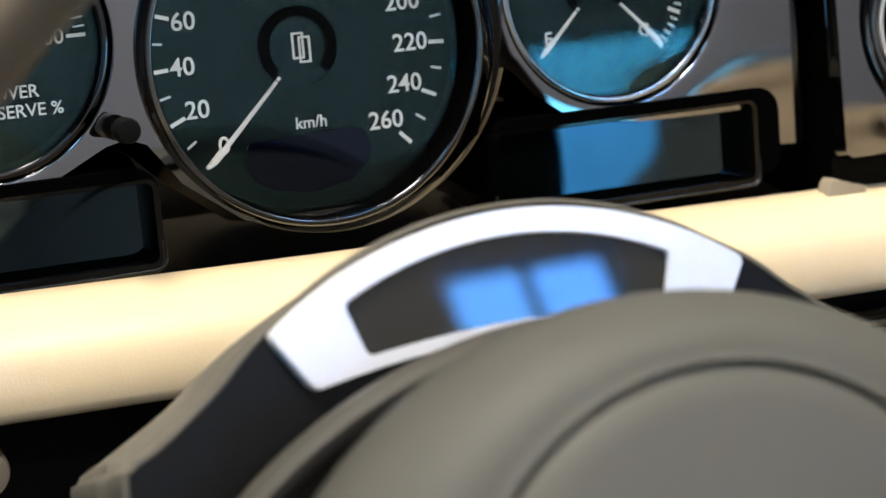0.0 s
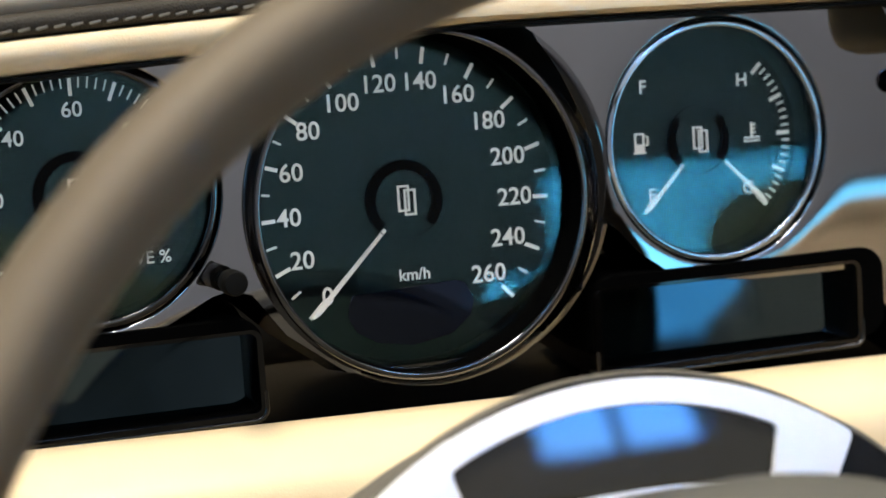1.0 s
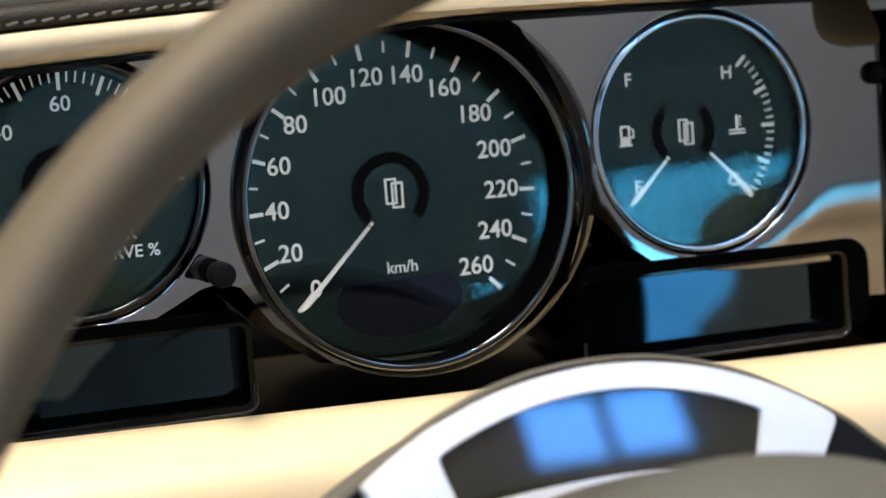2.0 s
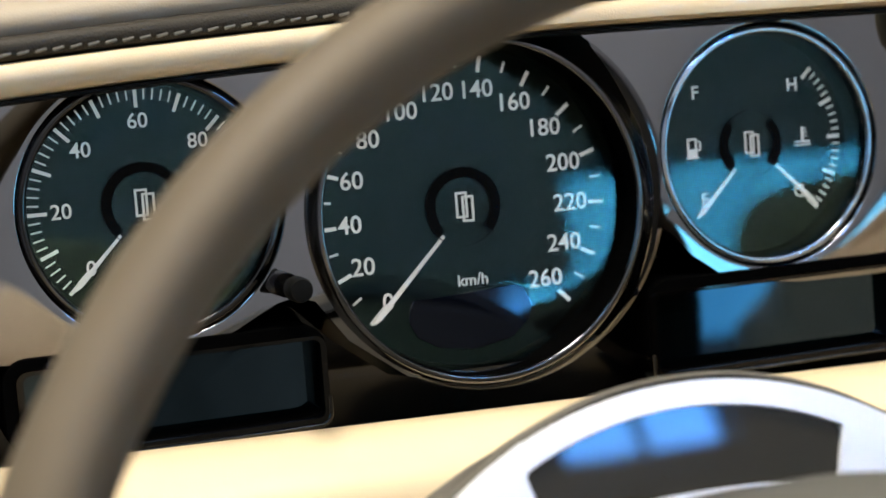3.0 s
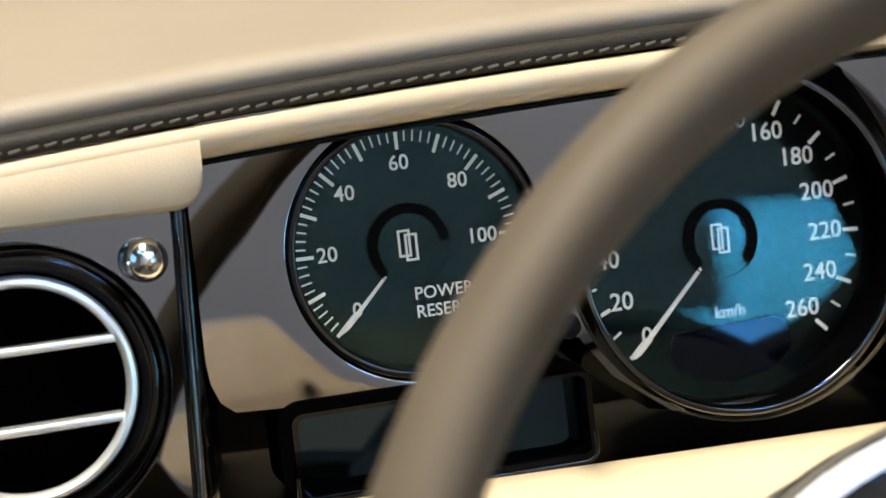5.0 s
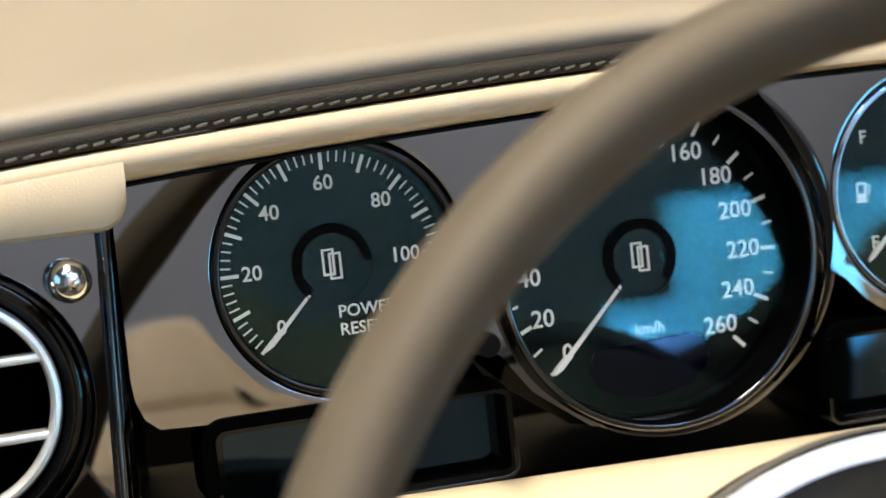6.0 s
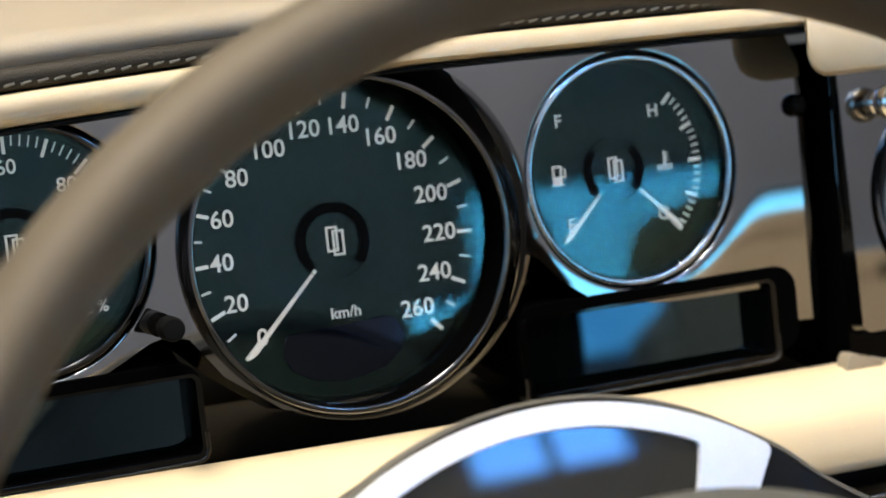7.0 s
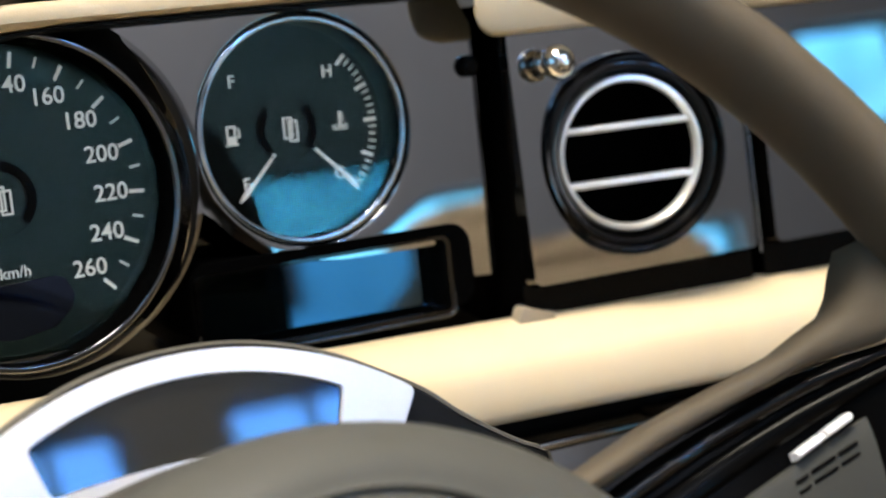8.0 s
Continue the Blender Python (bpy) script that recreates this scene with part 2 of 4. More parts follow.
# ---- hall and car round the dash ----
def hall():
    x0, x1, y0, y1, top = -4.0, 7.0, -6.0, 3.0, 5.4
    tagged(link("floor", box(x0, x1, y0, y1, -0.1, 0.0), FLOOR), "grey tiled showroom floor", "floor", kind="structure")
    # ceiling with a long roof light and a small one, added for blue reflections
    sx0, sx1, sy0, sy1 = -2.2, 4.2, -5.6, -3.0
    rx0, rx1, ry0, ry1 = -3.1, -2.2, -2.6, -1.5
    bm = box(x0, rx0, y0, y1, top, top + 0.1)
    box(rx0, rx1, y0, ry0, top, top + 0.1, bm=bm)
    box(rx0, rx1, ry1, y1, top, top + 0.1, bm=bm)
    box(sx1, x1, y0, y1, top, top + 0.1, bm=bm)
    box(sx0, sx1, y0, sy0, top, top + 0.1, bm=bm)
    box(sx0, sx1, sy1, y1, top, top + 0.1, bm=bm)
    tagged(link("ceiling", bm, DARK_PAINT), "dark grey showroom ceiling with added roof lights", "ceiling", kind="structure")
    tagged(link("backdrop", box(sx0 + 0.02, sx1 + 0.1, sy0 - 0.1, sy1 + 0.1, top + 0.11, top + 0.13), SKYLIGHT), "added blue glow above the roof light", "backdrop", kind="structure")
    tagged(link("backdrop", box(rx0 - 0.1, rx1, ry0 - 0.1, ry1 + 0.1, top + 0.11, top + 0.13), BRIGHT_SKYLIGHT), "added blue glow above the small roof light", "backdrop", kind="structure")
    for x, y in ((-1.9, -0.8), (-1.2, -0.8), (-0.5, -0.8), (0.2, -0.8), (-1.2, -2.2), (0.2, -2.2), (1.6, -2.2)):
        l = thing("ceiling_spot", at(x, y, top), "small round ceiling spot lamp", "ceiling lamp", "ceiling spots")
        part("trim", lathe([(0.048, 0.0), (0.070, 0.0), (0.070, 0.02), (0.048, 0.02)], 24, closed=True), CHROME, l, m=pose(0, 0, 0, -90))
        part("bulb", lathe([(0, 0.008), (0.047, 0.008), (0.047, 0.018), (0, 0.018)], 24), SPOT, l, "glowing lamp face", m=pose(0, 0, 0, -90))
    tagged(link("wall_north", box(x0, x1, y1, y1 + 0.15, 0, top), DARK_PAINT), "plain dark grey showroom wall", "wall", kind="structure")
    bm = box(x0 - 0.15, x0, y0 - 0.15, -2.6, 0, top)
    box(x0 - 0.15, x0, 0.2, y1 + 0.15, 0, top, bm=bm)
    box(x0 - 0.15, x0, -2.6, 0.2, 0, 1.2, bm=bm)
    box(x0 - 0.15, x0, -2.6, 0.2, 3.6, top, bm=bm)
    tagged(link("wall_west", bm, DARK_PAINT), "dark grey showroom wall with a wide window", "wall", kind="structure")
    bm = box(x0 - 0.10, x0 - 0.06, -2.6, 0.2, 1.2, 1.26)
    box(x0 - 0.10, x0 - 0.06, -2.6, 0.2, 3.54, 3.6, bm=bm)
    for y in (-2.57, -1.2, 0.17):
        box(x0 - 0.10, x0 - 0.06, y - 0.03, y + 0.03, 1.26, 3.54, bm=bm)
    tagged(link("window_5", bm, BLACK), "wide dark framed window onto blue daylight", "window", kind="structure")
    tagged(link("backdrop", box(x0 - 0.6, x0 - 0.55, -3.4, 1.0, 0.6, 4.2), WEST_DAYLIGHT), "blue daylight outside the wide window", "backdrop", kind="structure")
    tagged(link("wall_east", box(x1, x1 + 0.15, y0 - 0.15, y1 + 0.15, 0, top), DARK_PAINT), "plain dark grey showroom wall", "wall", kind="structure")
    # south wall: tall openings below, twin clerestory windows above
    bm = bmesh.new()
    edge = 0.0
    for low, high, gaps in ((1.24, 1.44, [(2.26, 4.90)]), (1.44, 1.83, [(2.56, 4.90)]), (2.15, 2.65, [(5.50, 6.80)]), (3.84, 4.20, [(1.50, 2.10), (2.55, 3.32)])):
        if low > edge:
            box(x0, x1, y0 - 0.15, y0, edge, low, bm=bm)
        left = x0
        for a, b in gaps + [(x1, x1)]:
            box(left, a, y0 - 0.15, y0, low, high, bm=bm)
            left = b
        edge = high
    box(x0, x1, y0 - 0.15, y0, edge, top, bm=bm)
    tagged(link("wall_south", bm, PLASTER), "grey showroom wall with rows of windows", "wall", kind="structure")
    bm = box(2.26, 4.90, y0 - 0.10, y0 - 0.06, 1.24, 1.25)
    for a, b, c, d in ((2.26, 2.56, 1.42, 1.44), (2.56, 4.90, 1.81, 1.83), (2.26, 2.28, 1.25, 1.42), (2.56, 2.58, 1.44, 1.81), (4.88, 4.90, 1.25, 1.81)):
        box(a, b, y0 - 0.10, y0 - 0.06, c, d, bm=bm)
    tagged(link("window_1", bm, BLACK), "dark framed stepped window onto blue daylight", "window", kind="structure")
    number = 2
    for low, high, a, b, bars in ((2.15, 2.65, 5.50, 6.80, 1), (3.84, 4.20, 1.50, 2.10, 1), (3.84, 4.20, 2.55, 3.32, 1)):
        bm = box(a, b, y0 - 0.10, y0 - 0.06, low, low + 0.02)
        box(a, b, y0 - 0.10, y0 - 0.06, high - 0.02, high, bm=bm)
        for x in (a + 0.01, b - 0.01) + ((a + b) / 2,) * bars:
            box(x - 0.016, x + 0.016, y0 - 0.10, y0 - 0.06, low + 0.02, high - 0.02, bm=bm)
        tagged(link("window_%d" % number, bm, BLACK), "dark framed window onto blue daylight", "window", kind="structure")
        number += 1
    tagged(link("backdrop", box(x0, 5.10, y0 - 0.6, y0 - 0.55, 0.4, 3.81), DAYLIGHT), "blue daylight outside the windows", "backdrop", kind="structure")
    tagged(link("backdrop", box(2.0, 2.80, y0 - 0.54, y0 - 0.50, 1.0, 1.31), LOW_DAYLIGHT), "bright low daylight outside the stepped window", "backdrop", kind="structure")
    tagged(link("backdrop", box(5.11, x1, y0 - 0.6, y0 - 0.55, 0.4, 3.81), SIDE_DAYLIGHT), "pale cyan daylight outside the end window", "backdrop", kind="structure")
    tagged(link("backdrop", box(x0, x1, y0 - 0.6, y0 - 0.55, 3.82, 5.3), UPPER_DAYLIGHT), "pale blue daylight outside the upper windows", "backdrop", kind="structure")


hall()
tagged(link("car_floor", box(-0.75, 1.5, -2.2, 0.5, 0.0, 0.28, 0.01), CARPET), "dark carpeted car floor", "floor", kind="structure")


for a, b, c, d, e in ((-0.82, -0.75, -2.2, -1.5, 0.84), (-0.82, -0.75, -1.5, 0.5, 0.84), (1.5, 1.57, -2.2, -1.0, 0.84), (1.5, 1.57, -1.0, 0.5, 1.75), (-0.82, 1.57, -2.27, -2.2, 0.84)):
    tagged(link("car_side", box(a, b, c, d, 0.0, e, 0.02), CARPET), "plain dark inner side of the car", "car side", kind="structure")


def seat(name, x, shoulder, half, rise):
    """Front seat: shoulders at one height, a low head rest rising from their middle."""
    s = thing(name, at(x, -1.25, 0.28), "beige leather front seat with a low headrest", "car seat", "front seats")
    part("base", box(-0.22, 0.22, -0.15, 0.3, 0, 0.14, 0.01), BLACK, s, "black seat base")
    part("cushion", box(-0.26, 0.26, -0.2, 0.36, 0.14, 0.3, 0.05, 4), BEIGE, s)
    h = shoulder - 0.28
    r = 0.07
    flank = [(half + 0.065, 0.22), (half + 0.065, h - 0.16), (half + 0.055, h - 0.12), (half + 0.012, h - 0.088)] + [(half - r + r * math.cos(radians(a)), h - r + r * math.sin(radians(a))) for a in range(0, 91, 10)]
    part("backrest", slab(flank + [(-a, b) for a, b in flank[::-1]], -0.04, 0.04, 0.03, 4), BEIGE, s, m=pose(0, 0, 0, 0, 0, 180))
    crest = [(0.135, h - 0.03), (0.130, h - 0.005), (0.110, h + 0.2 * rise), (0.085, h + 0.5 * rise), (0.066, h + 0.73 * rise), (0.046, h + 0.92 * rise), (0.026, h + rise)]
    part("headrest", slab(crest + [(-a, b) for a, b in crest[::-1]], -0.045, 0.06, 0.015, 3), BEIGE, s, m=pose(0, 0, 0, 0, 0, 180))
    part("embroidered_mark", box(-0.009, 0.009, 0.044, 0.047, h - 0.027, h - 0.009, 0.001), BROWN, s, "dark embroidered mark", m=at(0.06, 0, 0))


seat("driver_seat", 0.0, 1.100, 0.28, 0.060)
seat("passenger_seat", 0.975, 1.138, 0.205, 0.006)


# ---- fascia ----
FRONT = -0.0143


def filled(outer, holes, y0, y1, slope, lean=0.0):
    """A plate with round holes; its rim runs back from y0 to y1 and widens by slope."""
    bm = bmesh.new()
    edges = []

    def loop(points):
        vs = [bm.verts.new((x, y0, z)) for x, z in points]
        es = [bm.edges.new((vs[i], vs[(i + 1) % len(vs)])) for i in range(len(vs))]
        edges.extend(es)
        return vs

    ring = loop(outer)
    wells = [loop(h if len(h) > 3 else arc(*h, 0, 360, 72)[:-1]) for h in holes]
    bmesh.ops.triangle_fill(bm, edges=edges, use_beauty=True)
    n = len(outer)
    ways = []
    for i in range(n):
        (ax, az), (bx, bz) = outer[i - 1], outer[(i + 1) % n]
        d = Vector((bx - ax, bz - az)).normalized()
        ways.append((-d[1], d[0]))
    area = sum(outer[i - 1][0] * outer[i][1] - outer[i][0] * outer[i - 1][1] for i in range(n))
    sign = -1 if area > 0 else 1
    last = ring
    for k, (share_out, share_back) in enumerate(((0.04, 0.03), (0.12, 0.14), (0.4, 0.5), (1.0, 1.0))):
        nxt = []
        for i in range(n):
            w = slope(outer[i][0], outer[i][1]) * share_out
            nxt.append(bm.verts.new((outer[i][0] + sign * ways[i][0] * w, y0 + (y1 - y0) * share_back, outer[i][1] + sign * ways[i][1] * w)))
        for i in range(n):
            j = (i + 1) % n
            bm.faces.new((last[i], last[j], nxt[j], nxt[i]))
        last = nxt
    for v in {v for f in bm.faces for v in f.verts}:
        v.co.y += lean * (v.co.z - 1.0)
    for w in wells:
        back = [bm.verts.new((v.co.x, y1, v.co.z)) for v in w]
        for i in range(len(w)):
            j = (i + 1) % len(w)
            bm.faces.new((w[i], w[j], back[j], back[i]))
    return bm


SPEEDO, POWER, FUEL = (0.0, 1.0), (-0.1125, 1.012), (0.115, 1.012)


FUEL_DISH, POWER_DISH = (FUEL[0] + 0.0009, FUEL[1] - 0.0001, 0.0440), (POWER[0] + 0.0004, POWER[1] - 0.0001, 0.0436)


def dish_reach(outline, dish, angle, most=0.016):
    """How far a dish round a gauge may spread in one direction before it meets the panel's edge."""
    x, z, r = dish
    d = Vector((math.cos(angle), math.sin(angle)))
    reach = most
    for i in range(len(outline)):
        a, b = Vector(outline[i - 1]) - Vector((x, z)), Vector(outline[i]) - Vector((x, z))
        e = b - a
        det = d.x * e.y - d.y * e.x
        if abs(det) < 1e-9:
            continue
        k, u = (a.x * e.y - a.y * e.x) / det, (a.x * d.y - a.y * d.x) / det
        if k > 0 and -0.02 <= u <= 1.02:
            reach = min(reach, k - r - 0.0008)
    # and before it meets the speedometer
    q = Vector((x, z)) - Vector(SPEEDO)
    b, c = q.dot(d), q.length_squared - 0.0675 ** 2
    if b < 0 and b * b > c:
        reach = min(reach, -b - math.sqrt(b * b - c) - r)
    return max(0.0022, reach)


def gauge_dish(p, outline, dish):
    """The lacquer sinks gently towards a gauge and rolls over into its opening; gives the edge of the dish."""
    x, z, r = dish
    reaches = [(a, dish_reach(outline, dish, a)) for a in [math.tau * i / 144 for i in range(144)]]
    bm = bmesh.new()
    rows = []
    for angle, w in reaches:
        flat = [(r + w - (w - 0.0014) * i / 10, 0.0095 * (w - 0.0014) * (i / 10) ** 3) for i in range(11)]
        roll = [(r + 0.0014 - 0.0014 * math.sin(radians(t)), flat[-1][1] + 0.0016 * (1 - math.cos(radians(t)))) for t in (10, 20, 30, 45, 60, 75, 90)]
        row = []
        for q, deep in flat + roll + [(r, 0.010)]:
            px, pz = x + q * math.cos(angle), z + q * math.sin(angle)
            row.append(bm.verts.new((px, FRONT + deep + 0.014 * (pz - 1.0), pz)))
        rows.append(row)
    for a, b in zip(rows, rows[1:] + rows[:1]):
        for i in range(len(a) - 1):
            bm.faces.new((a[i], b[i], b[i + 1], a[i + 1]))
    part("gauge_dish", bm, LACQUER, p, "lacquer rolled in round a gauge")
    return [(x + (r + w) * math.cos(a), z + (r + w) * math.sin(a)) for a, w in reaches]


def instrument_panel():
    p = thing("instrument_panel", LEAN, "glossy black lacquered instrument panel with three round openings", "instrument panel")
    left = [(-0.120, 1.062), (-0.178, 1.062), (-0.1855, 1.055), (-0.1862, 0.984), (-0.1855, 0.977), (-0.1830, 0.9705), (-0.1785, 0.9668)]
    low = [(-0.150, 0.9652), (-0.125, 0.9640), (-0.108, 0.9635), (-0.094, 0.9655), (-0.083, 0.9710), (-0.074, 0.9755), (-0.067, 0.9770), (-0.0605, 0.9745), (-0.050, 0.9600), (-0.03, 0.9450), (0.0, 0.9392)]
    low += [(0.03, 0.9450), (0.050, 0.9600), (0.0605, 0.9770), (0.0655, 0.9855), (0.0690, 0.9868), (0.0735, 0.9835), (0.081, 0.9750), (0.091, 0.9678), (0.104, 0.9630), (0.125, 0.9605), (0.150, 0.9600), (0.172, 0.9600), (0.1765, 0.9580), (0.1782, 0.9540), (0.1790, 0.9480), (0.1815, 0.9450)]
    right = [(0.1895, 0.9445), (0.1922, 0.9470), (0.1922, 0.966), (0.1920, 1.045), (0.186, 1.058), (0.166, 1.062)]
    openings = [gauge_dish(p, left + low + right, dish) for dish in (POWER_DISH, FUEL_DISH)]
    part("fascia", filled(left + low + right, [(*SPEEDO, 0.0608)] + openings, FRONT, 0.006,
                          lambda x, z: 0.0022 if z < 0.962 and abs(x) < 0.052 else 0.0026 if z < 0.985 and 0.072 < x < 0.16 else 0.005 if z < 0.99 and abs(x) < 0.16 else 0.006 if z < 0.962 else (0.0016 if x < -0.14 else 0.0004), 0.014), LACQUER, p, flat_front=True)
    part("backing", box(-0.20, 0.20, 0.006, 0.03, 0.915, 1.075, 0.002), GLOSS, p, "glossy black backing board")
    return p


instrument_panel()


def dial_glass(r, front):
    return lathe([(0.0, front), (r, front), (r, front + 0.0016), (0.0, front + 0.0016)], 96)


def tick_mesh(r0, r1, w):
    return box(-w / 2, w / 2, -0.00015, 0.00005, r0, r1)


def ticks(g, name, angles, r0, r1, w, mat=None):
    first = None
    for a in angles:
        m = at(0, -0.0006, 0) @ turned(a)
        if first is None:
            first = part(name, tick_mesh(r0, r1, w), mat or WHITE, g, m=m)
        else:
            share(name, first, g, m)


def needle(g, angle, r0, r1, w):
    pts = [(-w * 0.5, r0), (w * 0.5, r0), (w * 0.62, r1 - 0.0085), (w * 1.15, r1 - 0.0075), (w * 1.15, r1 - 0.003), (w * 0.35, r1), (-w * 0.35, r1), (-w * 1.15, r1 - 0.003), (-w * 1.15, r1 - 0.0075), (-w * 0.62, r1 - 0.0085)]
    part("needle", slab(pts, -0.0036, -0.0026, 0.0002, 1), WHITE, g, "ivory white needle", m=turned(angle))


def emblem(g, s):
    """The maker's mark as two plain overlapping upright plates in outline."""
    bm = bmesh.new()
    w, h, e = 0.21, 0.44, 0.075
    for dx, dz, y in ((-0.11, 0.07, 0.0), (0.11, -0.07, -0.0001)):
        for x0, x1, z0, z1 in ((-w, -w + e, -h, h), (w - e, w, -h, h), (-w + e, w - e, h - e, h), (-w + e, w - e, -h, -h + e)):
            box((x0 + dx) * s, (x1 + dx) * s, y - 0.0002, y + 0.0001, (z0 + dz) * s, (z1 + dz) * s, bm=bm)
    part("emblem", bm, WHITE, g, "pale maker's mark", m=at(0, -0.0009, 0))


def gauge(name, centre, r_face, r_lip, boss, boss_back, k, label, glass_y, aside=0.0, ring_metal=DARKENED_CHROME):
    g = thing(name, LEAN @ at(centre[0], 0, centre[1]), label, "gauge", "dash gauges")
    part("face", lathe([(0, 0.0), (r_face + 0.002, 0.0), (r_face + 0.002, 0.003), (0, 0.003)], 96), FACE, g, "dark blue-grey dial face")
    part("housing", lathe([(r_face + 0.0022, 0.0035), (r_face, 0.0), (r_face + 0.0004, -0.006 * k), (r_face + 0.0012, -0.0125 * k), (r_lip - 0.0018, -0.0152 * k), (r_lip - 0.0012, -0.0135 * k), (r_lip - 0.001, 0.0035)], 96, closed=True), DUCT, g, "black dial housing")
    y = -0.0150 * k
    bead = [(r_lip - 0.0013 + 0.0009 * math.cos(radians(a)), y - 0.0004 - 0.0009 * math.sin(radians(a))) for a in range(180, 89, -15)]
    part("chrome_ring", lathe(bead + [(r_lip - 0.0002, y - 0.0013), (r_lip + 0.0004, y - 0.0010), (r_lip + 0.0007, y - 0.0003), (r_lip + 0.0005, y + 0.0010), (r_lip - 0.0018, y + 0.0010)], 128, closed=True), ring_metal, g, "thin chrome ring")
    n = 8
    prof = []
    for i in range(n + 1):
        t = i / n
        prof.append((r_lip + 0.0004 + (boss - r_lip) * t, -0.0148 * k + (0.0148 * k + boss_back) * math.sin(t * math.pi / 2)))
    prof += [(boss, 0.004), (r_lip + 0.0004, 0.004)]
    bm = lathe(prof, 128, closed=True)
    for v in bm.verts:
        t = max(0.0, (math.hypot(v.co.x, v.co.z) - r_lip - 0.0004) / (boss - r_lip))
        r, turn = math.hypot(v.co.x, v.co.z), math.atan2(v.co.x, v.co.z)
        if aside and t > 0:
            # full flare towards the upper right only
            narrow = 0.25 + 0.75 * (0.5 + 0.5 * math.cos(turn - radians(65)))
            k2 = (r_lip + 0.0004 + (r - r_lip - 0.0004) * narrow) / r
            v.co.x, v.co.z = v.co.x * k2 + aside * t * narrow, v.co.z * k2 + 0.3 * aside * t * narrow
    part("bezel", bm, BEZEL, g, "flared black lacquered bezel")
    gl = part("glass", dial_glass(r_face + 0.0012, glass_y), GLASS, g, "clear coated cover glass")
    gl.visible_shadow = False
    return g


def arc_band(g, name, r0, r1, start, sweep, mat, m):
    part(name, lathe([(r0, -0.0006), (r1, -0.0006), (r1, 0.0), (r0, 0.0)], max(8, int(sweep / 4)), start=start, sweep=sweep, closed=True), mat, g, m=m)


def hub_ring(g, r0, r1, bands, y, aside, up):
    """Matt ring applied to the front of the cover glass."""
    k = 1 + y / 0.6
    m = at(aside, y - 0.0001, up) @ Matrix.Diagonal((k, 1, k, 1))
    arc_band(g, "ring_outline", r1 - 0.0003, r1, 0, 360, DARK_RING, m)
    for start, sweep in bands:
        arc_band(g, "ring", r0, r1 - 0.0003, start, sweep, DARK_RING, m)


def speedometer():
    g = gauge("speedometer", SPEEDO, 0.0560, 0.0595, 0.0682, -0.0141, 1.40, "large round speedometer with a dark face and white numerals", -0.0130, 0.004)
    angle = lambda v: (v - 130) * 270 / 260
    ticks(g, "tick", [angle(v) for v in range(0, 261, 20)], 0.0475, 0.0533, 0.00135)
    ticks(g, "short_tick", [angle(v) for v in range(10, 260, 20)], 0.0490, 0.0530, 0.0008)
    for v in range(0, 261, 20):
        a = radians(angle(v))
        r = {1: 0.0432, 2: 0.0425, 3: 0.0405}[len(str(v))] - 0.0012 * (1 - abs(math.sin(a)))
        r += 0.0022 * (1 - abs(math.sin(a)))
        lettering(str(v), 0.0088, r * math.sin(a), r * math.cos(a), -0.0006, WHITE, g, "numeral")
    lettering("km/h", 0.0058, 0.0012, -0.0262, -0.0006, WHITE, g, "lettering")
    hub_ring(g, 0.0103, 0.0142, [(-135, 270)], -0.0130, -0.0050, 0.0012)
    emblem(g, 0.0105)
    needle(g, -135, 0.0132, 0.0528, 0.0011)
    lens = [(-0.0225, -0.0345), (-0.021, -0.0315), (0.0175, -0.0298), (0.0208, -0.0312), (0.0236, -0.0375), (0.0222, -0.0425), (0.015, -0.0485), (0.0, -0.0512), (-0.013, -0.0490), (-0.0205, -0.0445), (-0.0232, -0.039)]
    # set into the front of the cover glass
    part("display", slab(lens, -0.0004, 0.0002, 0.0001, 1), NAVY_SCREEN, g, "dark navy message display", m=at(-0.0050, -0.0131, 0.0012) @ Matrix.Diagonal((0.978, 1, 0.978, 1)))
    return g


def power_gauge():
    g = gauge("power_reserve_gauge", POWER, 0.0402, 0.0429, 0.0433, -0.0122, 0.92, "round power reserve gauge with a dark face and white scale", -0.0120, ring_metal=DIMMED_CHROME)
    angle = lambda v: (v - 60) * 2.25
    ticks(g, "tick", [angle(v) for v in range(0, 101, 10)], 0.0323, 0.0387, 0.00120)
    ticks(g, "short_tick", [angle(v) for v in range(0, 101, 2) if v % 10], 0.0349, 0.0387, 0.00052)
    for v in range(0, 101, 20):
        a = radians(angle(v))
        r = 0.0277 if v < 100 else 0.0262
        lettering(str(v), 0.0072, r * math.sin(a), r * math.cos(a), -0.0006, WHITE, g, "numeral")
    lettering("POWER", 0.0060, 0.0004, -0.0168, -0.0006, WHITE, g, "lettering", "LEFT")
    lettering("RESERVE %", 0.0060, 0.0004, -0.0230, -0.0006, WHITE, g, "lettering", "LEFT")
    hub_ring(g, 0.0107, 0.0143, [(-135, 225)], -0.0120, -0.0024, 0.0009)
    emblem(g, 0.0105)
    needle(g, -135, 0.0132, 0.0372, 0.0009)
    return g


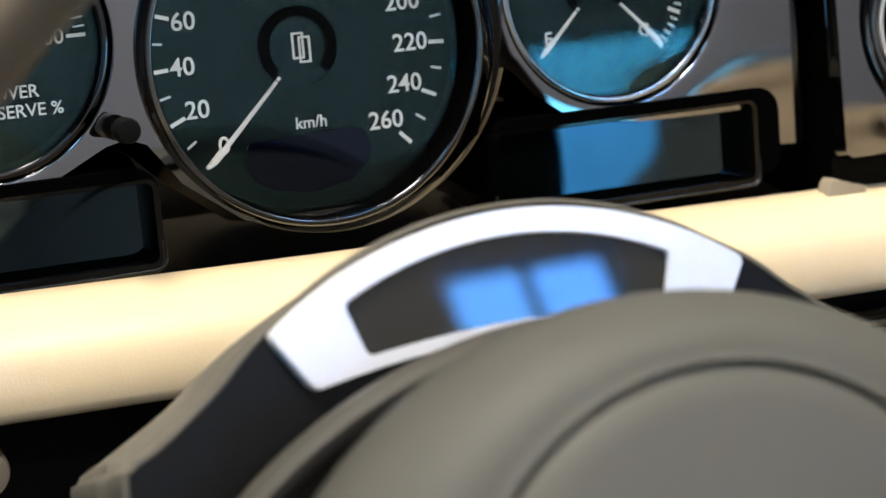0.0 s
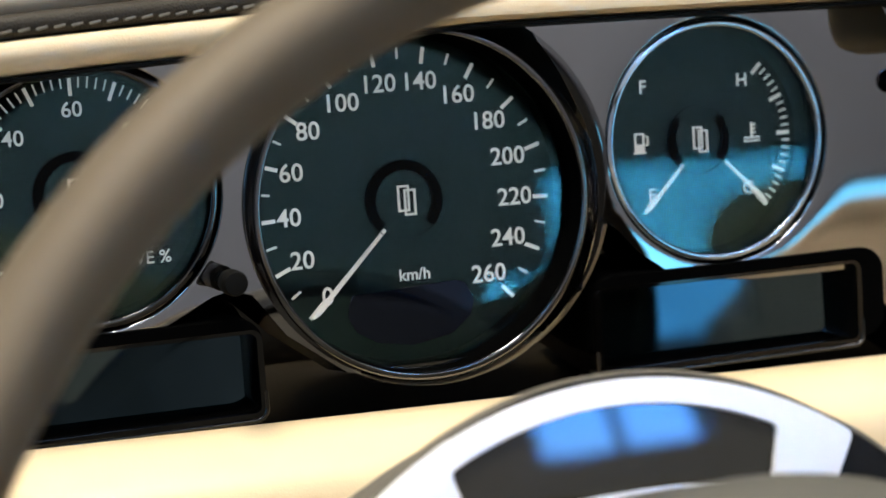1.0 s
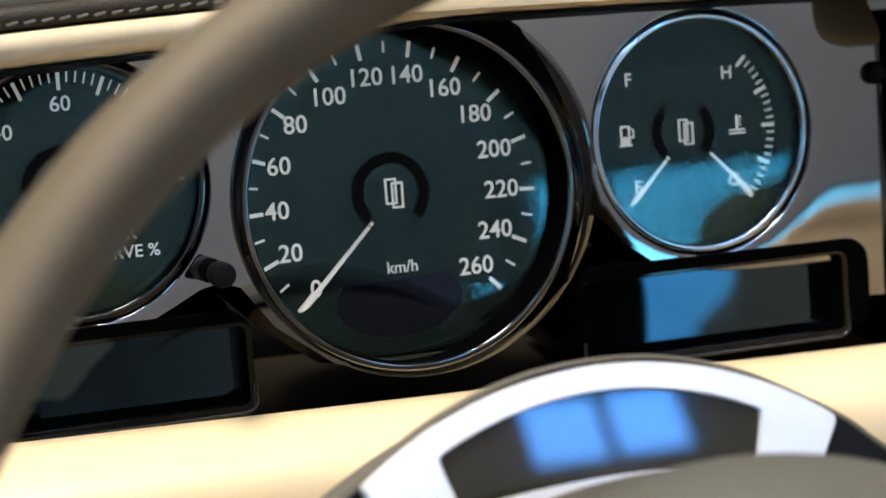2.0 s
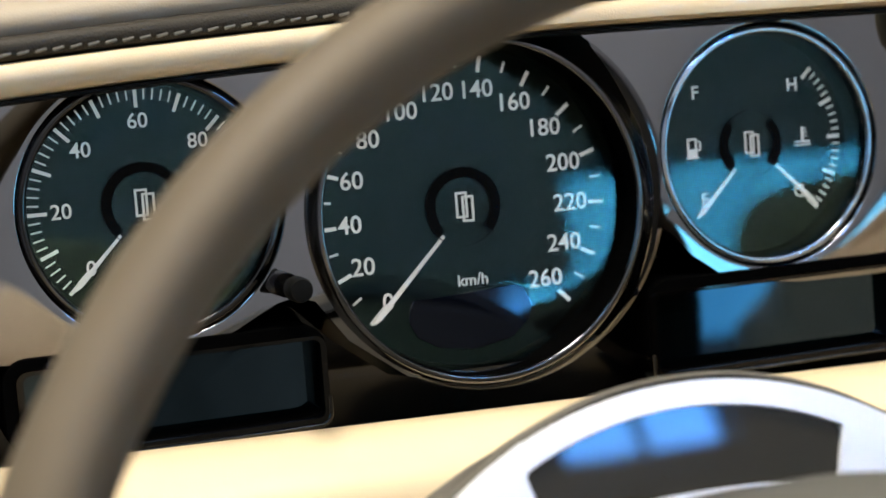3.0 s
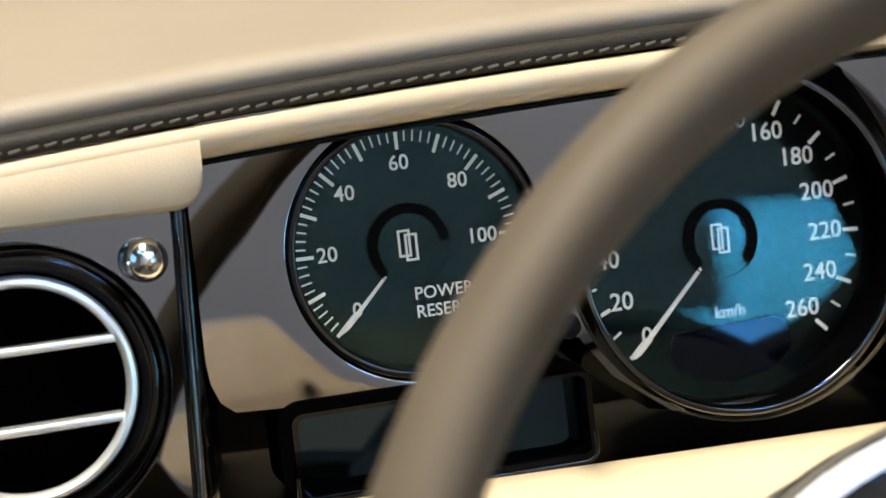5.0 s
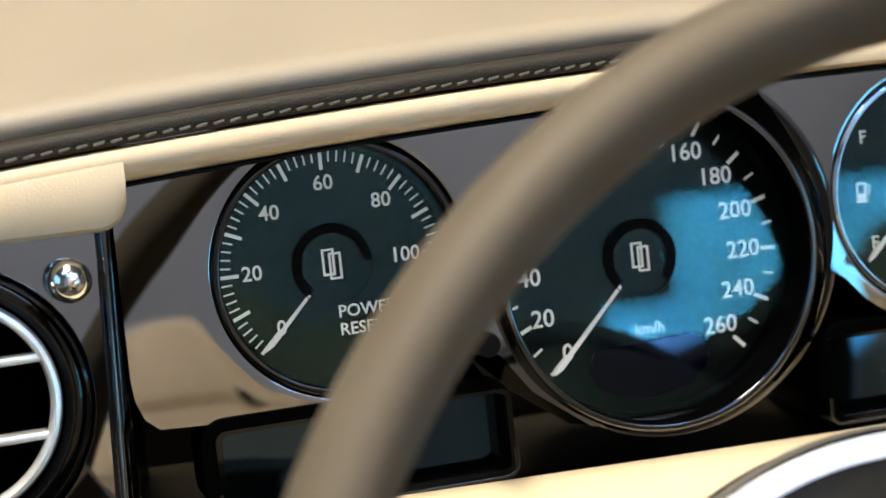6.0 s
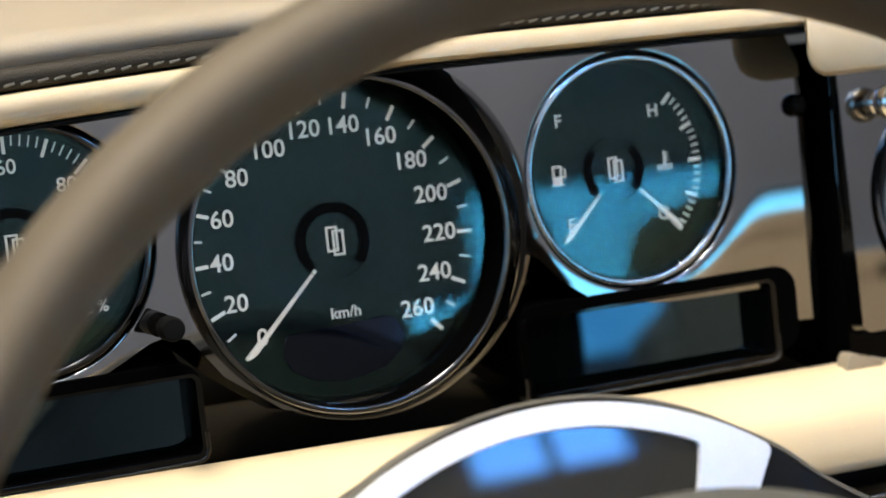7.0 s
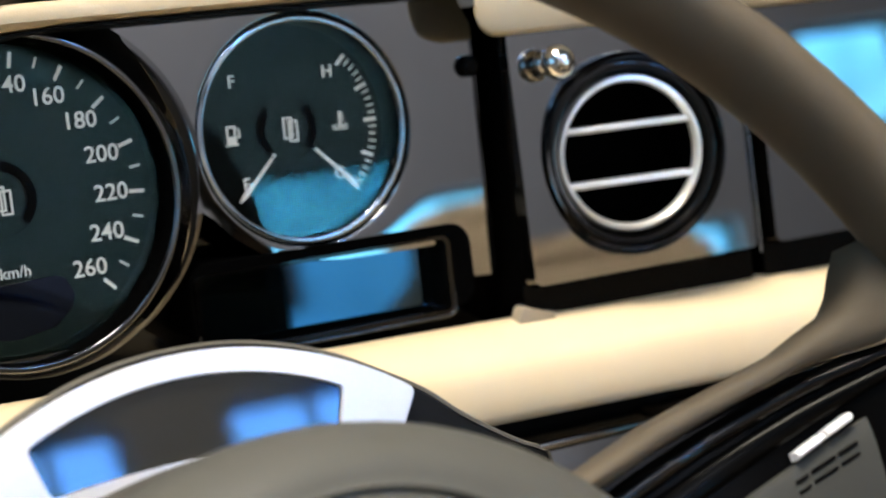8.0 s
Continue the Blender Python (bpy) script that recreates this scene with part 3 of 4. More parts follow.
def fuel_gauge():
    g = gauge("fuel_and_temperature_gauge", FUEL, 0.0402, 0.0432, 0.0437, -0.0122, 0.90, "round fuel and coolant temperature gauge with two needles", -0.0120, ring_metal=SKY_TINTED_CHROME)
    ticks(g, "tick", [45, 67.5, 90, 112.5, 135], 0.0320, 0.0372, 0.0014)
    ticks(g, "short_tick", [45 + 4.5 * i for i in range(21) if i % 5], 0.0342, 0.0372, 0.0007)
    for c, x, z in (("F", -0.0222, 0.0205), ("E", -0.0205, -0.0190), ("H", 0.0183, 0.0205), ("C", 0.0190, -0.0195)):
        lettering(c, 0.0068, x, z, -0.0006, WHITE, g, "letter")
    # petrol pump sign
    bm = box(-0.0028, 0.0012, -0.0002, 0.0, -0.0035, -0.0005)
    for x0, x1, z0, z1 in ((-0.0034, 0.0018, -0.0040, -0.0034), (-0.0028, -0.0020, -0.0005, 0.0032), (0.0004, 0.0012, -0.0005, 0.0032), (-0.0028, 0.0012, 0.0028, 0.0036), (0.0012, 0.0026, -0.0012, -0.0006), (0.0022, 0.0028, -0.0012, 0.0022), (0.0014, 0.0022, 0.0020, 0.0026)):
        box(x0, x1, -0.0002, 0.0, z0, z1, bm=bm)
    part("fuel_sign", bm, WHITE, g, "white petrol pump sign", m=at(-0.0238, -0.0006, 0.0006))
    # thermometer sign
    bm = box(-0.0004, 0.0004, -0.0002, 0.0, -0.0012, 0.0040)
    for x0, x1, z0, z1 in ((0.0004, 0.0018, 0.0030, 0.0035), (0.0004, 0.0018, 0.0016, 0.0021), (0.0004, 0.0018, 0.0002, 0.0007), (-0.0034, 0.0034, -0.0018, -0.0012), (-0.0034, 0.0034, -0.0030, -0.0024)):
        box(x0, x1, -0.0002, 0.0, z0, z1, bm=bm)
    part("temperature_sign", bm, WHITE, g, "white coolant temperature sign", m=at(0.0215, -0.0006, 0.0006))
    hub_ring(g, 0.0095, 0.0127, [(-135, 90), (45, 90)], -0.0120, -0.0064, 0.0008)
    emblem(g, 0.0095)
    needle(g, -135, 0.0122, 0.0355, 0.0009)
    needle(g, 135, 0.0122, 0.0355, 0.0009)
    return g


speedometer()
power_gauge()
fuel_gauge()


# ---- message screens, reset stem, dark reflection spot ----
def message_screen(x0, x1, z0, z1, left, right, label):
    s = thing("message_screen", LEAN @ at((x0 + x1) / 2, 0, (z0 + z1) / 2), label, "screen", "message screens")
    w, h = (x1 - x0) / 2, (z1 - z0) / 2
    outer, inner = rounded(-w, w, -h, h, 0.004), rounded(-w + 0.0026, w - 0.0026, -h + 0.0030, h - 0.0018, 0.0025)
    bm = bmesh.new()
    n = len(outer)
    rings = []
    for pts, y in ((outer, 0.008), (outer, -0.0178), ([(x * 0.994, z * 0.98) for x, z in outer], -0.019), ([(x * 1.006, z * 1.02) for x, z in inner], -0.019), (inner, -0.0178), (inner, -0.004)):
        rings.append([bm.verts.new((x, y, z)) for x, z in pts])
    for p, q in zip(rings, rings[1:]):
        for i in range(n):
            j = (i + 1) % n
            bm.faces.new((p[i], p[j], q[j], q[i]))
    part("screen_frame", bm, GLOSS, s, "gloss black frame")
    bm = bmesh.new()
    hood = rounded(-w - left, w + right, -h + 0.003, h + 0.0035, 0.0085)
    lip = [(x * 0.996, z * 0.985) for x, z in hood]
    inside = rounded(-w + 0.001, w - 0.001, -h + 0.003, h - 0.001, 0.0035)
    rings = [[bm.verts.new((x, y, z)) for x, z in pts] for pts, y in ((hood, 0.008), (hood, -0.0158), (lip, -0.0168), (inside, -0.0168), (inside, 0.008))]
    for p, q in zip(rings, rings[1:]):
        for i in range(n):
            j = (i + 1) % n
            bm.faces.new((p[i], p[j], q[j], q[i]))
    part("hood", bm, DUCT, s, "rounded matt black hood")
    # rounded glossy bead along the foot of the frame, turned up at both ends
    path = [(-w + 0.0003, -h + 0.010)] + [(-a, b) for a, b in arc(w - 0.0043, -h + 0.0043, 0.004, 0, -90, 6)] + arc(w - 0.0043, -h + 0.0043, 0.004, -90, 0, 6) + [(w - 0.0003, -h + 0.010)]
    bm = bmesh.new()
    rows = []
    for i, (x, z) in enumerate(path):
        (ax, az), (bx, bz) = path[max(0, i - 1)], path[min(len(path) - 1, i + 1)]
        d = Vector((bx - ax, bz - az)).normalized()
        rows.append([bm.verts.new((x + 0.0009 * math.cos(t) * -d[1], -0.0186 + 0.0009 * math.sin(t), z + 0.0009 * math.cos(t) * d[0])) for t in [2 * math.pi * j / 10 for j in range(10)]])
    for p, q in zip(rows, rows[1:]):
        for j in range(10):
            k = (j + 1) % 10
            bm.faces.new((p[j], q[j], q[k], p[k]))
    bm.faces.new(rows[0])
    bm.faces.new(rows[-1])
    part("bead", bm, DIMMED_CHROME, s, "thin glossy bead")
    part("display", slab(rounded(-w + 0.002, w - 0.002, -h + 0.002, h - 0.001, 0.002), -0.0055, 0.004), SCREEN, s, "unlit black display", m=pose(0, 0, 0, -0.55, 0, -0.9))


message_screen(-0.1622, -0.0590, 0.9330, 0.9640, 0.004, 0.0005, "long unlit black message screen below the power gauge")
message_screen(0.0612, 0.1700, 0.9315, 0.9640, 0.0005, 0.0105, "long unlit black message screen below the fuel gauge")


def reset_stem(x, z, tip):
    s = thing("reset_knob", LEAN @ at(x, FRONT, z), "small black ribbed reset knob on the instrument panel", "knob")
    part("stem", lathe([(0, 0.004), (0.0042, 0.004), (0.0042, -0.006), (0.0030, -0.0075), (0.0030, -tip + 0.008), (0, -tip + 0.008)], 32), SATIN, s)
    part("cap", lathe([(0, -tip + 0.010), (0.0036, -tip + 0.0095), (0.0042, -tip + 0.008), (0.0042, -tip + 0.002), (0.0036, -tip), (0, -tip - 0.0004)], 32), BLACK, s)


reset_stem(-0.0715, 0.9820, 0.026)


# Solid black disc in place of a dark reflection beside the pull knob.
def press_button(x, z):
    b = thing("press_button", LEAN @ at(x, FRONT, z), "small round black piece for the dark reflection left of the pull knob", "button")
    part("collar", lathe([(0.0044, 0.004), (0.0044, -0.0020), (0.0038, -0.0028), (0.0034, -0.0020), (0.0034, 0.004)], 32, closed=True), SATIN, b)
    part("cap", lathe([(0, 0.002), (0.0033, 0.002), (0.0033, -0.0030), (0.0026, -0.0038), (0, -0.0042)], 32), BLACK, b)


press_button(0.1885, 1.0285)


# ---- side panels with air vents ----
SIDE = -0.030


def side_panel(x0, x1, label, vent=None, strip=None):
    p = thing("side_panel", LEAN, label, "dash panel", "side panels")
    edge = 0.005 if x1 < 0 else 0.0012
    holes = [(*vent, 0.0385 if x1 < 0 else 0.0350)] if vent else []
    part("board", filled(rounded(x0 + edge, x1 - edge, 0.9385, 1.049, 0.004), holes, SIDE, SIDE + 0.006, lambda x, z: edge, 0.039), LACQUER, p, flat_front=True)
    part("backing", box(x0, x1, SIDE + 0.006, 0.03, 0.915, 1.052) if not vent else filled(rounded(x0, x1, 0.915, 1.052, 0.002), holes, SIDE + 0.006, 0.03, lambda x, z: 0.0), SATIN, p, "black edge of the panel")
    if strip:
        # upright half-round bright strip between two places, of a half width
        low, high, half, metal = strip
        bm = bmesh.new()
        rows = []
        for z in steps(0.936, 1.046, 8):
            x = low + (high - low) * (z - 0.936) / 0.11
            rows.append([bm.verts.new((x + half * math.cos(radians(a)), SIDE - half - 1.67 * half * math.sin(radians(a)) + 0.039 * (z - 1), z)) for a in range(0, 181, 15)])
        for a, b in zip(rows, rows[1:]):
            for i in range(12):
                bm.faces.new((a[i], a[i + 1], b[i + 1], b[i]))
        for r in rows[0], rows[-1]:
            bm.faces.new(r)
        bm.faces.new([r[0] for r in rows] + [r[-1] for r in rows[::-1]])
        part("edge_strip", bm, metal, p, "upright bright strip along the panel's rounded edge")
    return p


VENT_LEFT, VENT_RIGHT = (-0.2450, 0.9865), (0.2510, 0.9862)


side_panel(-0.42, -0.1885, "glossy black lacquered panel round the air vent", VENT_LEFT, (-0.1955, -0.1905, 0.0021, DARKENED_CHROME))
# The thin strip here stands for the blue highlight on the panel's edge.
side_panel(0.1980, 0.3135, "glossy black lacquered panel round the air vent", VENT_RIGHT, (0.3118, 0.3118, 0.0006, SKY_TINTED_CHROME))
side_panel(0.3205, 0.70, "glossy black lacquered middle panel of the dash")


def air_vent(x, z, label, k=1.0, turn=0.0):
    """Round vent of scale k; turn swings its face towards the driver."""
    v = thing("air_vent", LEAN @ at(x, SIDE + (0.005 if turn < 0 else 0.0), z) @ pose(0, 0, 0, 0, 0, turn), label, "air vent", "round air vents")
    ring = lambda prof, seg=96: lathe([(r * k, y) for r, y in prof], seg, closed=True)
    part("bezel", ring([(0.0434, 0.014), (0.0434, -0.0125), (0.0432, -0.0142), (0.0428, -0.0148), (0.0420, -0.0150), (0.0414, -0.0140), (0.0410, 0.010)]), GLOSS, v, "glossy black outer ring")
    # Blue-tinted ring in place of daylight reflected by the rolled lacquer edge.
    part("outer_line", ring([(0.0435, 0.014), (0.0435, -0.0102), (0.0437, -0.0112), (0.0440, -0.0121), (0.0444, -0.0127), (0.0448, -0.0129), (0.0450, -0.0125), (0.0450, 0.014)]), SKY_TINTED_CHROME, v, "thin bluish line for the daylight on the vent's rolled edge")
    part("throat", ring([(0.0409, 0.006), (0.0409, -0.0125), (0.0396, -0.0128), (0.0380, -0.0126), (0.0364, -0.0095), (0.0355, -0.005), (0.0345, 0.006)]), GLOSS, v, "glossy black funnel")
    part("rim", ring([(0.0352, -0.0070), (0.0350, -0.0093), (0.0341, -0.0108), (0.0328, -0.0110), (0.0317, -0.0098), (0.0313, -0.0082), (0.0314, -0.0070)]), SATIN_CHROME, v, "polished chrome ring")
    part("well", lathe([(0, 0.022), (0.0325 * k, 0.022), (0.0325 * k, -0.0045), (0.0343 * k, -0.0045), (0.0343 * k, 0.024), (0, 0.024)], 64), DUCT, v, "dark hollow duct")
    for dz in (0.0122 * k, -0.0122 * k):
        half = math.sqrt((0.0322 * k) ** 2 - dz ** 2)
        part("slat", box(-half, half, -0.0095, -0.001, dz - 0.0013, dz + 0.0013, 0.0008, 3), SATIN_CHROME, v, "chrome slat")
    return v


air_vent(*VENT_LEFT, "round air vent with chrome ring and two chrome slats", 0.99, 3)
air_vent(*VENT_RIGHT, "round air vent with chrome ring and two chrome slats", 0.915, -11)


def pull_knob(x, z):
    k = thing("pull_knob", LEAN @ at(x, SIDE, z), "small polished chrome ball knob beside the air vent", "knob", "vent pull knobs")
    part("collar", lathe([(0, 0.003), (0.0050, 0.003), (0.0050, -0.0012), (0.0044, -0.0020), (0, -0.0020)], 48), CHROME, k)
    part("stem", lathe([(0.0030, -0.001), (0.0026, -0.002), (0.0030, -0.004), (0, -0.004), (0, -0.001)], 32), CHROME, k)
    bm = bmesh.new()
    bmesh.ops.create_uvsphere(bm, u_segments=40, v_segments=24, radius=0.0069, matrix=at(0, -0.0082, 0))
    part("ball", bm, CHROME, k)


pull_knob(-0.2036, 1.0208)
pull_knob(0.2160, 1.0262)


# ---- dash top ----
def hood_lift(x, z=1.07):
    """The dash top sags towards its outer end; the strip is a little thicker there."""
    under = 0.0022 * min(1.0, max(0.0, x / 0.03 + 0.5)) if z < 1.061 else 0.0
    return (0.02 * x - 0.14 * x * x if x < 0 else -0.02 * x * x) + under


def dash_top():
    d = thing("dashboard_cover", LEAN, "beige leather dash top with a dark stitched front edge", "dash top")
    xs = steps(-0.6, 0.9, 60)
    hood = [(0.02, 1.0568), (-0.030, 1.0568), (-0.0365, 1.0580), (-0.0395, 1.0612), (-0.0400, 1.0650), (-0.0388, 1.0672), (-0.034, 1.0680), (0.02, 1.0680)]
    part("cream_strip", sweep_x(hood, xs, hood_lift), CREAM, d, "cream leather strip above the gauges")
    seal = [(0.0, 1.0566), (-0.0345, 1.0566), (-0.0345, 1.0556), (0.0, 1.0542)]
    part("seal", sweep_x(seal, steps(-0.19, 0.20, 30), hood_lift), BLACK, d, "black seal below the strip")
    for a, b, low in ((-0.6, -0.1832, 1.0345), (0.9, 0.1800, 1.0390)):
        bm = bmesh.new()
        rows = []
        r, way = 0.009, 1 if a > b else -1
        ends = [(b + way * r * (1 - math.cos(radians(t))), low + r * (1 - math.sin(radians(t)))) for t in range(0, 91, 15)]
        for x, z0 in ends + [(x, low) for x in steps(ends[-1][0], a, 24)[1:]]:
            y0 = -0.0405
            cut = max(0.0, 0.052 - abs(x - b)) if way > 0 else 0.0
            rows.append([bm.verts.new((x + cut * max(0.0, (y - y0 - 0.002) / 0.0585), y, z)) for y, z in ((0.02, z0), (y0 + 0.005, z0), (y0 + 0.0015, z0 + 0.0015), (y0, z0 + 0.005), (y0, 1.0622 + hood_lift(x)), (y0 + 0.002, 1.0668 + hood_lift(x)), (0.02, 1.0670 + hood_lift(x)))])
        for p, q in zip(rows, rows[1:]):
            for j in range(7):
                i = (j + 1) % 7
                bm.faces.new((p[j], p[i], q[i], q[j]))
        bm.faces.new(rows[0])
        bm.faces.new(rows[-1])
        part("cream_apron", bm, CREAM, d, "cream leather apron above the vent panel")
    r = 0.0038
    roll = [(0.02, 1.0682)] + [(-0.0335 - r * math.sin(radians(a)), 1.0683 + r * (1 - math.cos(radians(a)))) for a in range(30, 181, 15)] + [(-0.024, 1.0760), (-0.014, 1.0765), (0.02, 1.078)]
    part("edge_roll", sweep_x(roll, xs, hood_lift), BROWN, d, "dark brown leather front edge")
    nose = [(-0.004 - 0.013 * math.cos(radians(a)), 1.0800 + 0.0080 * math.sin(radians(a))) for a in range(-60, 76, 15)]
    top = nose + [(0.010, 1.0918), (0.30, 1.154), (0.62, 1.222), (0.62, 1.20), (0.0, 1.072)]
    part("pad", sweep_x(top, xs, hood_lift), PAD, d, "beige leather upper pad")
    first = None
    x = -0.40
    while x < 0.40:
        m = at(x, -0.0368, 1.0706 + hood_lift(x)) @ pose(0, 0, 0, -8, -14, 0)
        if first is None:
            first = part("stitch", box(-0.0019, 0.0019, -0.0005, 0.0005, -0.00055, 0.00055, 0.0004, 2), THREAD, d, m=m)
        else:
            share("stitch", first, d, m)
        x += 0.0054
    return d


dash_top()


# ---- padded rail and lower dash ----
def rail_lift(x, z=0.0):
    return -0.022 * x


def lower_dash():
    r = thing("padded_rail", LEAN, "cream leather padded rail below the gauges", "dash rail")
    # nearly flat upper face, a tight roll, a steep front face
    prof = [(0.02, 0.922), (-0.014, 0.9290), (-0.020, 0.9308), (-0.027, 0.9303), (-0.038, 0.9272), (-0.0475, 0.9243), (-0.0515, 0.9226), (-0.0545, 0.9203), (-0.0565, 0.9175), (-0.0580, 0.9135), (-0.0592, 0.9070), (-0.0594, 0.9008), (-0.0589, 0.8987), (-0.0574, 0.8972), (-0.0530, 0.8962), (-0.046, 0.8950), (-0.038, 0.8945), (0.02, 0.8945)]
    part("rail", sweep_x(prof, steps(-0.7, 0.9, 40), rail_lift), CREAM, r)
    tab = [(0.1895, 0.920), (0.1912, 0.9262), (0.1922, 0.9300), (0.1936, 0.9314), (0.1956, 0.9312), (0.199, 0.9292), (0.204, 0.9278), (0.208, 0.9274), (0.208, 0.920)]
    part("tab", slab(tab, -0.031, -0.024, 0.0008, 2), PAD, r, "small beige tab")
    b = thing("lower_dash", LEAN, "black lower dash with a lacquered drawer", "lower dash")
    part("body", box(-0.7, 0.9, -0.022, 0.04, 0.60, 0.897, 0.004), BLACK, b)
    d = part("drawer", box(0.125, 0.2335, 0.0, 0.030, -0.084, 0.0, 0.004, 3), LACQUER, b, "black lacquered drawer front", m=pose(0, -0.055, 0.884, -4.2))
    part("lip", box(0.135, 0.2325, -0.003, 0.005, -0.0055, -0.0010, 0.0015, 3), DARKENED_CHROME, d, "dark chrome lip")
    part("drawer", box(0.2395, 0.36, 0.0, 0.030, -0.084, 0.0, 0.004, 3), LACQUER, b, "black lacquered drawer front", m=pose(0, -0.055, 0.884, -4.2))
    c = thing("dash_carcass", LEAN, "black dash body behind the panels", "dash body")
    part("body", box(-0.7, 0.9, 0.03, 0.45, 0.30, 1.00, 0.01), BLACK, c)
    part("foot", box(-0.6, 0.8, 0.10, 0.40, 0.18, 0.32), BLACK, c)


lower_dash()


# ---- steering column ----
COLUMN = LEAN @ Matrix.Translation((-0.002, -0.1735, 0.9370)) @ pose(0, 0, 0, 90 - 14)


def column_outline(outset=0.0):
    """Half of the bell-shaped cowl, right of its middle, top to bottom: (across, up)."""
    half = [(0.0, 0.0262), (0.016, 0.0252), (0.032, 0.0216), (0.047, 0.0158), (0.060, 0.0085), (0.0728, 0.0005), (0.083, -0.0085), (0.094, -0.0165), (0.102, -0.0215), (0.108, -0.0245), (0.1105, -0.0290), (0.1105, -0.060)]
    fine = []
    for i in range(len(half) - 1):
        p, q, r, t = (Vector(half[max(0, min(len(half) - 1, j))]) for j in (i - 1, i, i + 1, i + 2))
        if i == 0:
            p = Vector((-r.x, r.y))
        for k in (0.0, 0.25, 0.5, 0.75):
            fine.append(0.5 * (2 * q + (r - p) * k + (2 * p - 5 * q + 4 * r - t) * k ** 2 + (3 * q - p - 3 * r + t) * k ** 3))
    fine.append(Vector(half[-1]))
    return [(x + outset * min(1.0, x / 0.06), z + outset * (0.8 if x < 0.108 else 0.0)) for x, z in fine]


def soften(points, radius, n=4):
    """A closed outline with its sharp corners rounded off."""
    out = []
    count = len(points)
    for i, p in enumerate(points):
        p, a, b = Vector(p), Vector(points[i - 1]), Vector(points[(i + 1) % count])
        d, e = (a - p), (b - p)
        if d.angle(e) > radians(140):
            out.append(tuple(p))
            continue
        k = radius
        a, b = p + d.normalized() * min(k, d.length * 0.45), p + e.normalized() * min(k, e.length * 0.45)
        for j in range(n + 1):
            t = j / n
            out.append(tuple(a * (1 - t) ** 2 + p * 2 * t * (1 - t) + b * t ** 2))
    return out


def mirrored(half):
    return [(-x, z) for x, z in half[::-1] if x > 0] + half


def cowl():
    c = thing("steering_column_cowl", COLUMN, "taupe steering column cowl with silver framed display", "steering column")
    bm = bmesh.new()
    rows = []
    for off, z in ((0.0, -0.001), (0.0008, -0.0012), (0.0014, -0.0024), (0.0016, -0.0045), (0.0012, -0.024), (0.0014, -0.0255), (0.0026, -0.0275), (0.0028, -0.031), (0.0024, -0.060), (0.0014, -0.082), (-0.002, -0.090), (-0.010, -0.094)):
        rows.append([bm.verts.new((x, y + (0.05 + 0.27 * max(0.0, 1 - abs(x) / 0.10)) * min(0, z + 0.004), z)) for x, y in mirrored(column_outline(off))])
    n = len(rows[0])
    for p, q in zip(rows, rows[1:]):
        for i in range(n - 1):
            bm.faces.new((p[i], p[i + 1], q[i + 1], q[i]))
    bm.faces.new(rows[-1])
    part("shell", bm, SHELL, c, "taupe outer shell")
    bm = bmesh.new()
    f = [bm.verts.new((x * 0.998, y - 0.0004, -0.0012)) for x, y in mirrored(column_outline())]
    b = [bm.verts.new((v.co.x, v.co.y, -0.02)) for v in f]
    bm.faces.new(f)
    bm.faces.new(b[::-1])
    for i in range(len(f)):
        j = (i + 1) % len(f)
        bm.faces.new((f[i], b[i], b[j], f[j]))
    part("front_face", bm, COWL_FACE, c, "dark grey front face")
    # silver frame
    def arch(r, cy, half, n=28):
        a = math.degrees(math.asin(half / r))
        return [(r * math.sin(radians(-a + 2 * a * i / n)), cy + r * math.cos(radians(-a + 2 * a * i / n))) for i in range(n + 1)]

    def foot(half, mid, side, n=28):
        return [(half - 2 * half * i / n, side + (mid - side) * (1 - ((half - 2 * half * i / n) / half) ** 2)) for i in range(n + 1)]

    outer = [(x - 0.0005, y) for x, y in soften(arch(0.1172, -0.0922, 0.0700) + foot(0.0600, -0.0080, -0.0138), 0.003)]
    inner = [(x - 0.0013, y) for x, y in soften(arch(0.1055, -0.0875, 0.0474) + foot(0.0432, -0.0046, -0.0074), 0.003)]
    bm = bmesh.new()
    rings = []
    for pts, k, z in ((outer, 1.0, -0.003), (outer, 1.0, 0.0014), (outer, 0.99, 0.0022), (inner, 1.012, 0.0022), (inner, 1.0, 0.0016), (inner, 1.0, -0.002)):
        rings.append([bm.verts.new((x * k, y * k, z)) for x, y in pts])
    n = len(outer)
    for p, q in zip(rings, rings[1:]):
        for i in range(n):
            j = (i + 1) % n
            bm.faces.new((p[i], p[j], q[j], q[i]))
    part("silver_frame", bm, SILVER, c, "bright silver display frame")
    bm = bmesh.new()
    f = [bm.verts.new((x * 1.03, y * 1.03, 0.0004)) for x, y in inner]
    b = [bm.verts.new((v.co.x, v.co.y, -0.003)) for v in f]
    bm.faces.new(f)
    bm.faces.new(b[::-1])
    for i in range(n):
        j = (i + 1) % n
        bm.faces.new((f[i], b[i], b[j], f[j]))
    part("display", bm, DISPLAY, c, "dark glossy display", smooth=False)
    return c


cowl()


# ---- steering wheel ----
WHEEL_AT = LEAN @ Matrix.Translation((0.0011, -0.2872, 0.8861)) @ Matrix.Rotation(-0.0233, 4, "Z") @ pose(0, 0, 0, 90 - 18.17)
# the hub and its spokes sit a little askew in the rim
HUB_IN_RIM = WHEEL_AT.inverted() @ LEAN @ Matrix.Translation((-0.0054, -0.2900, 0.8938)) @ Matrix.Rotation(-0.0696, 4, "Z") @ pose(0, 0, 0, 90 - 17.84)


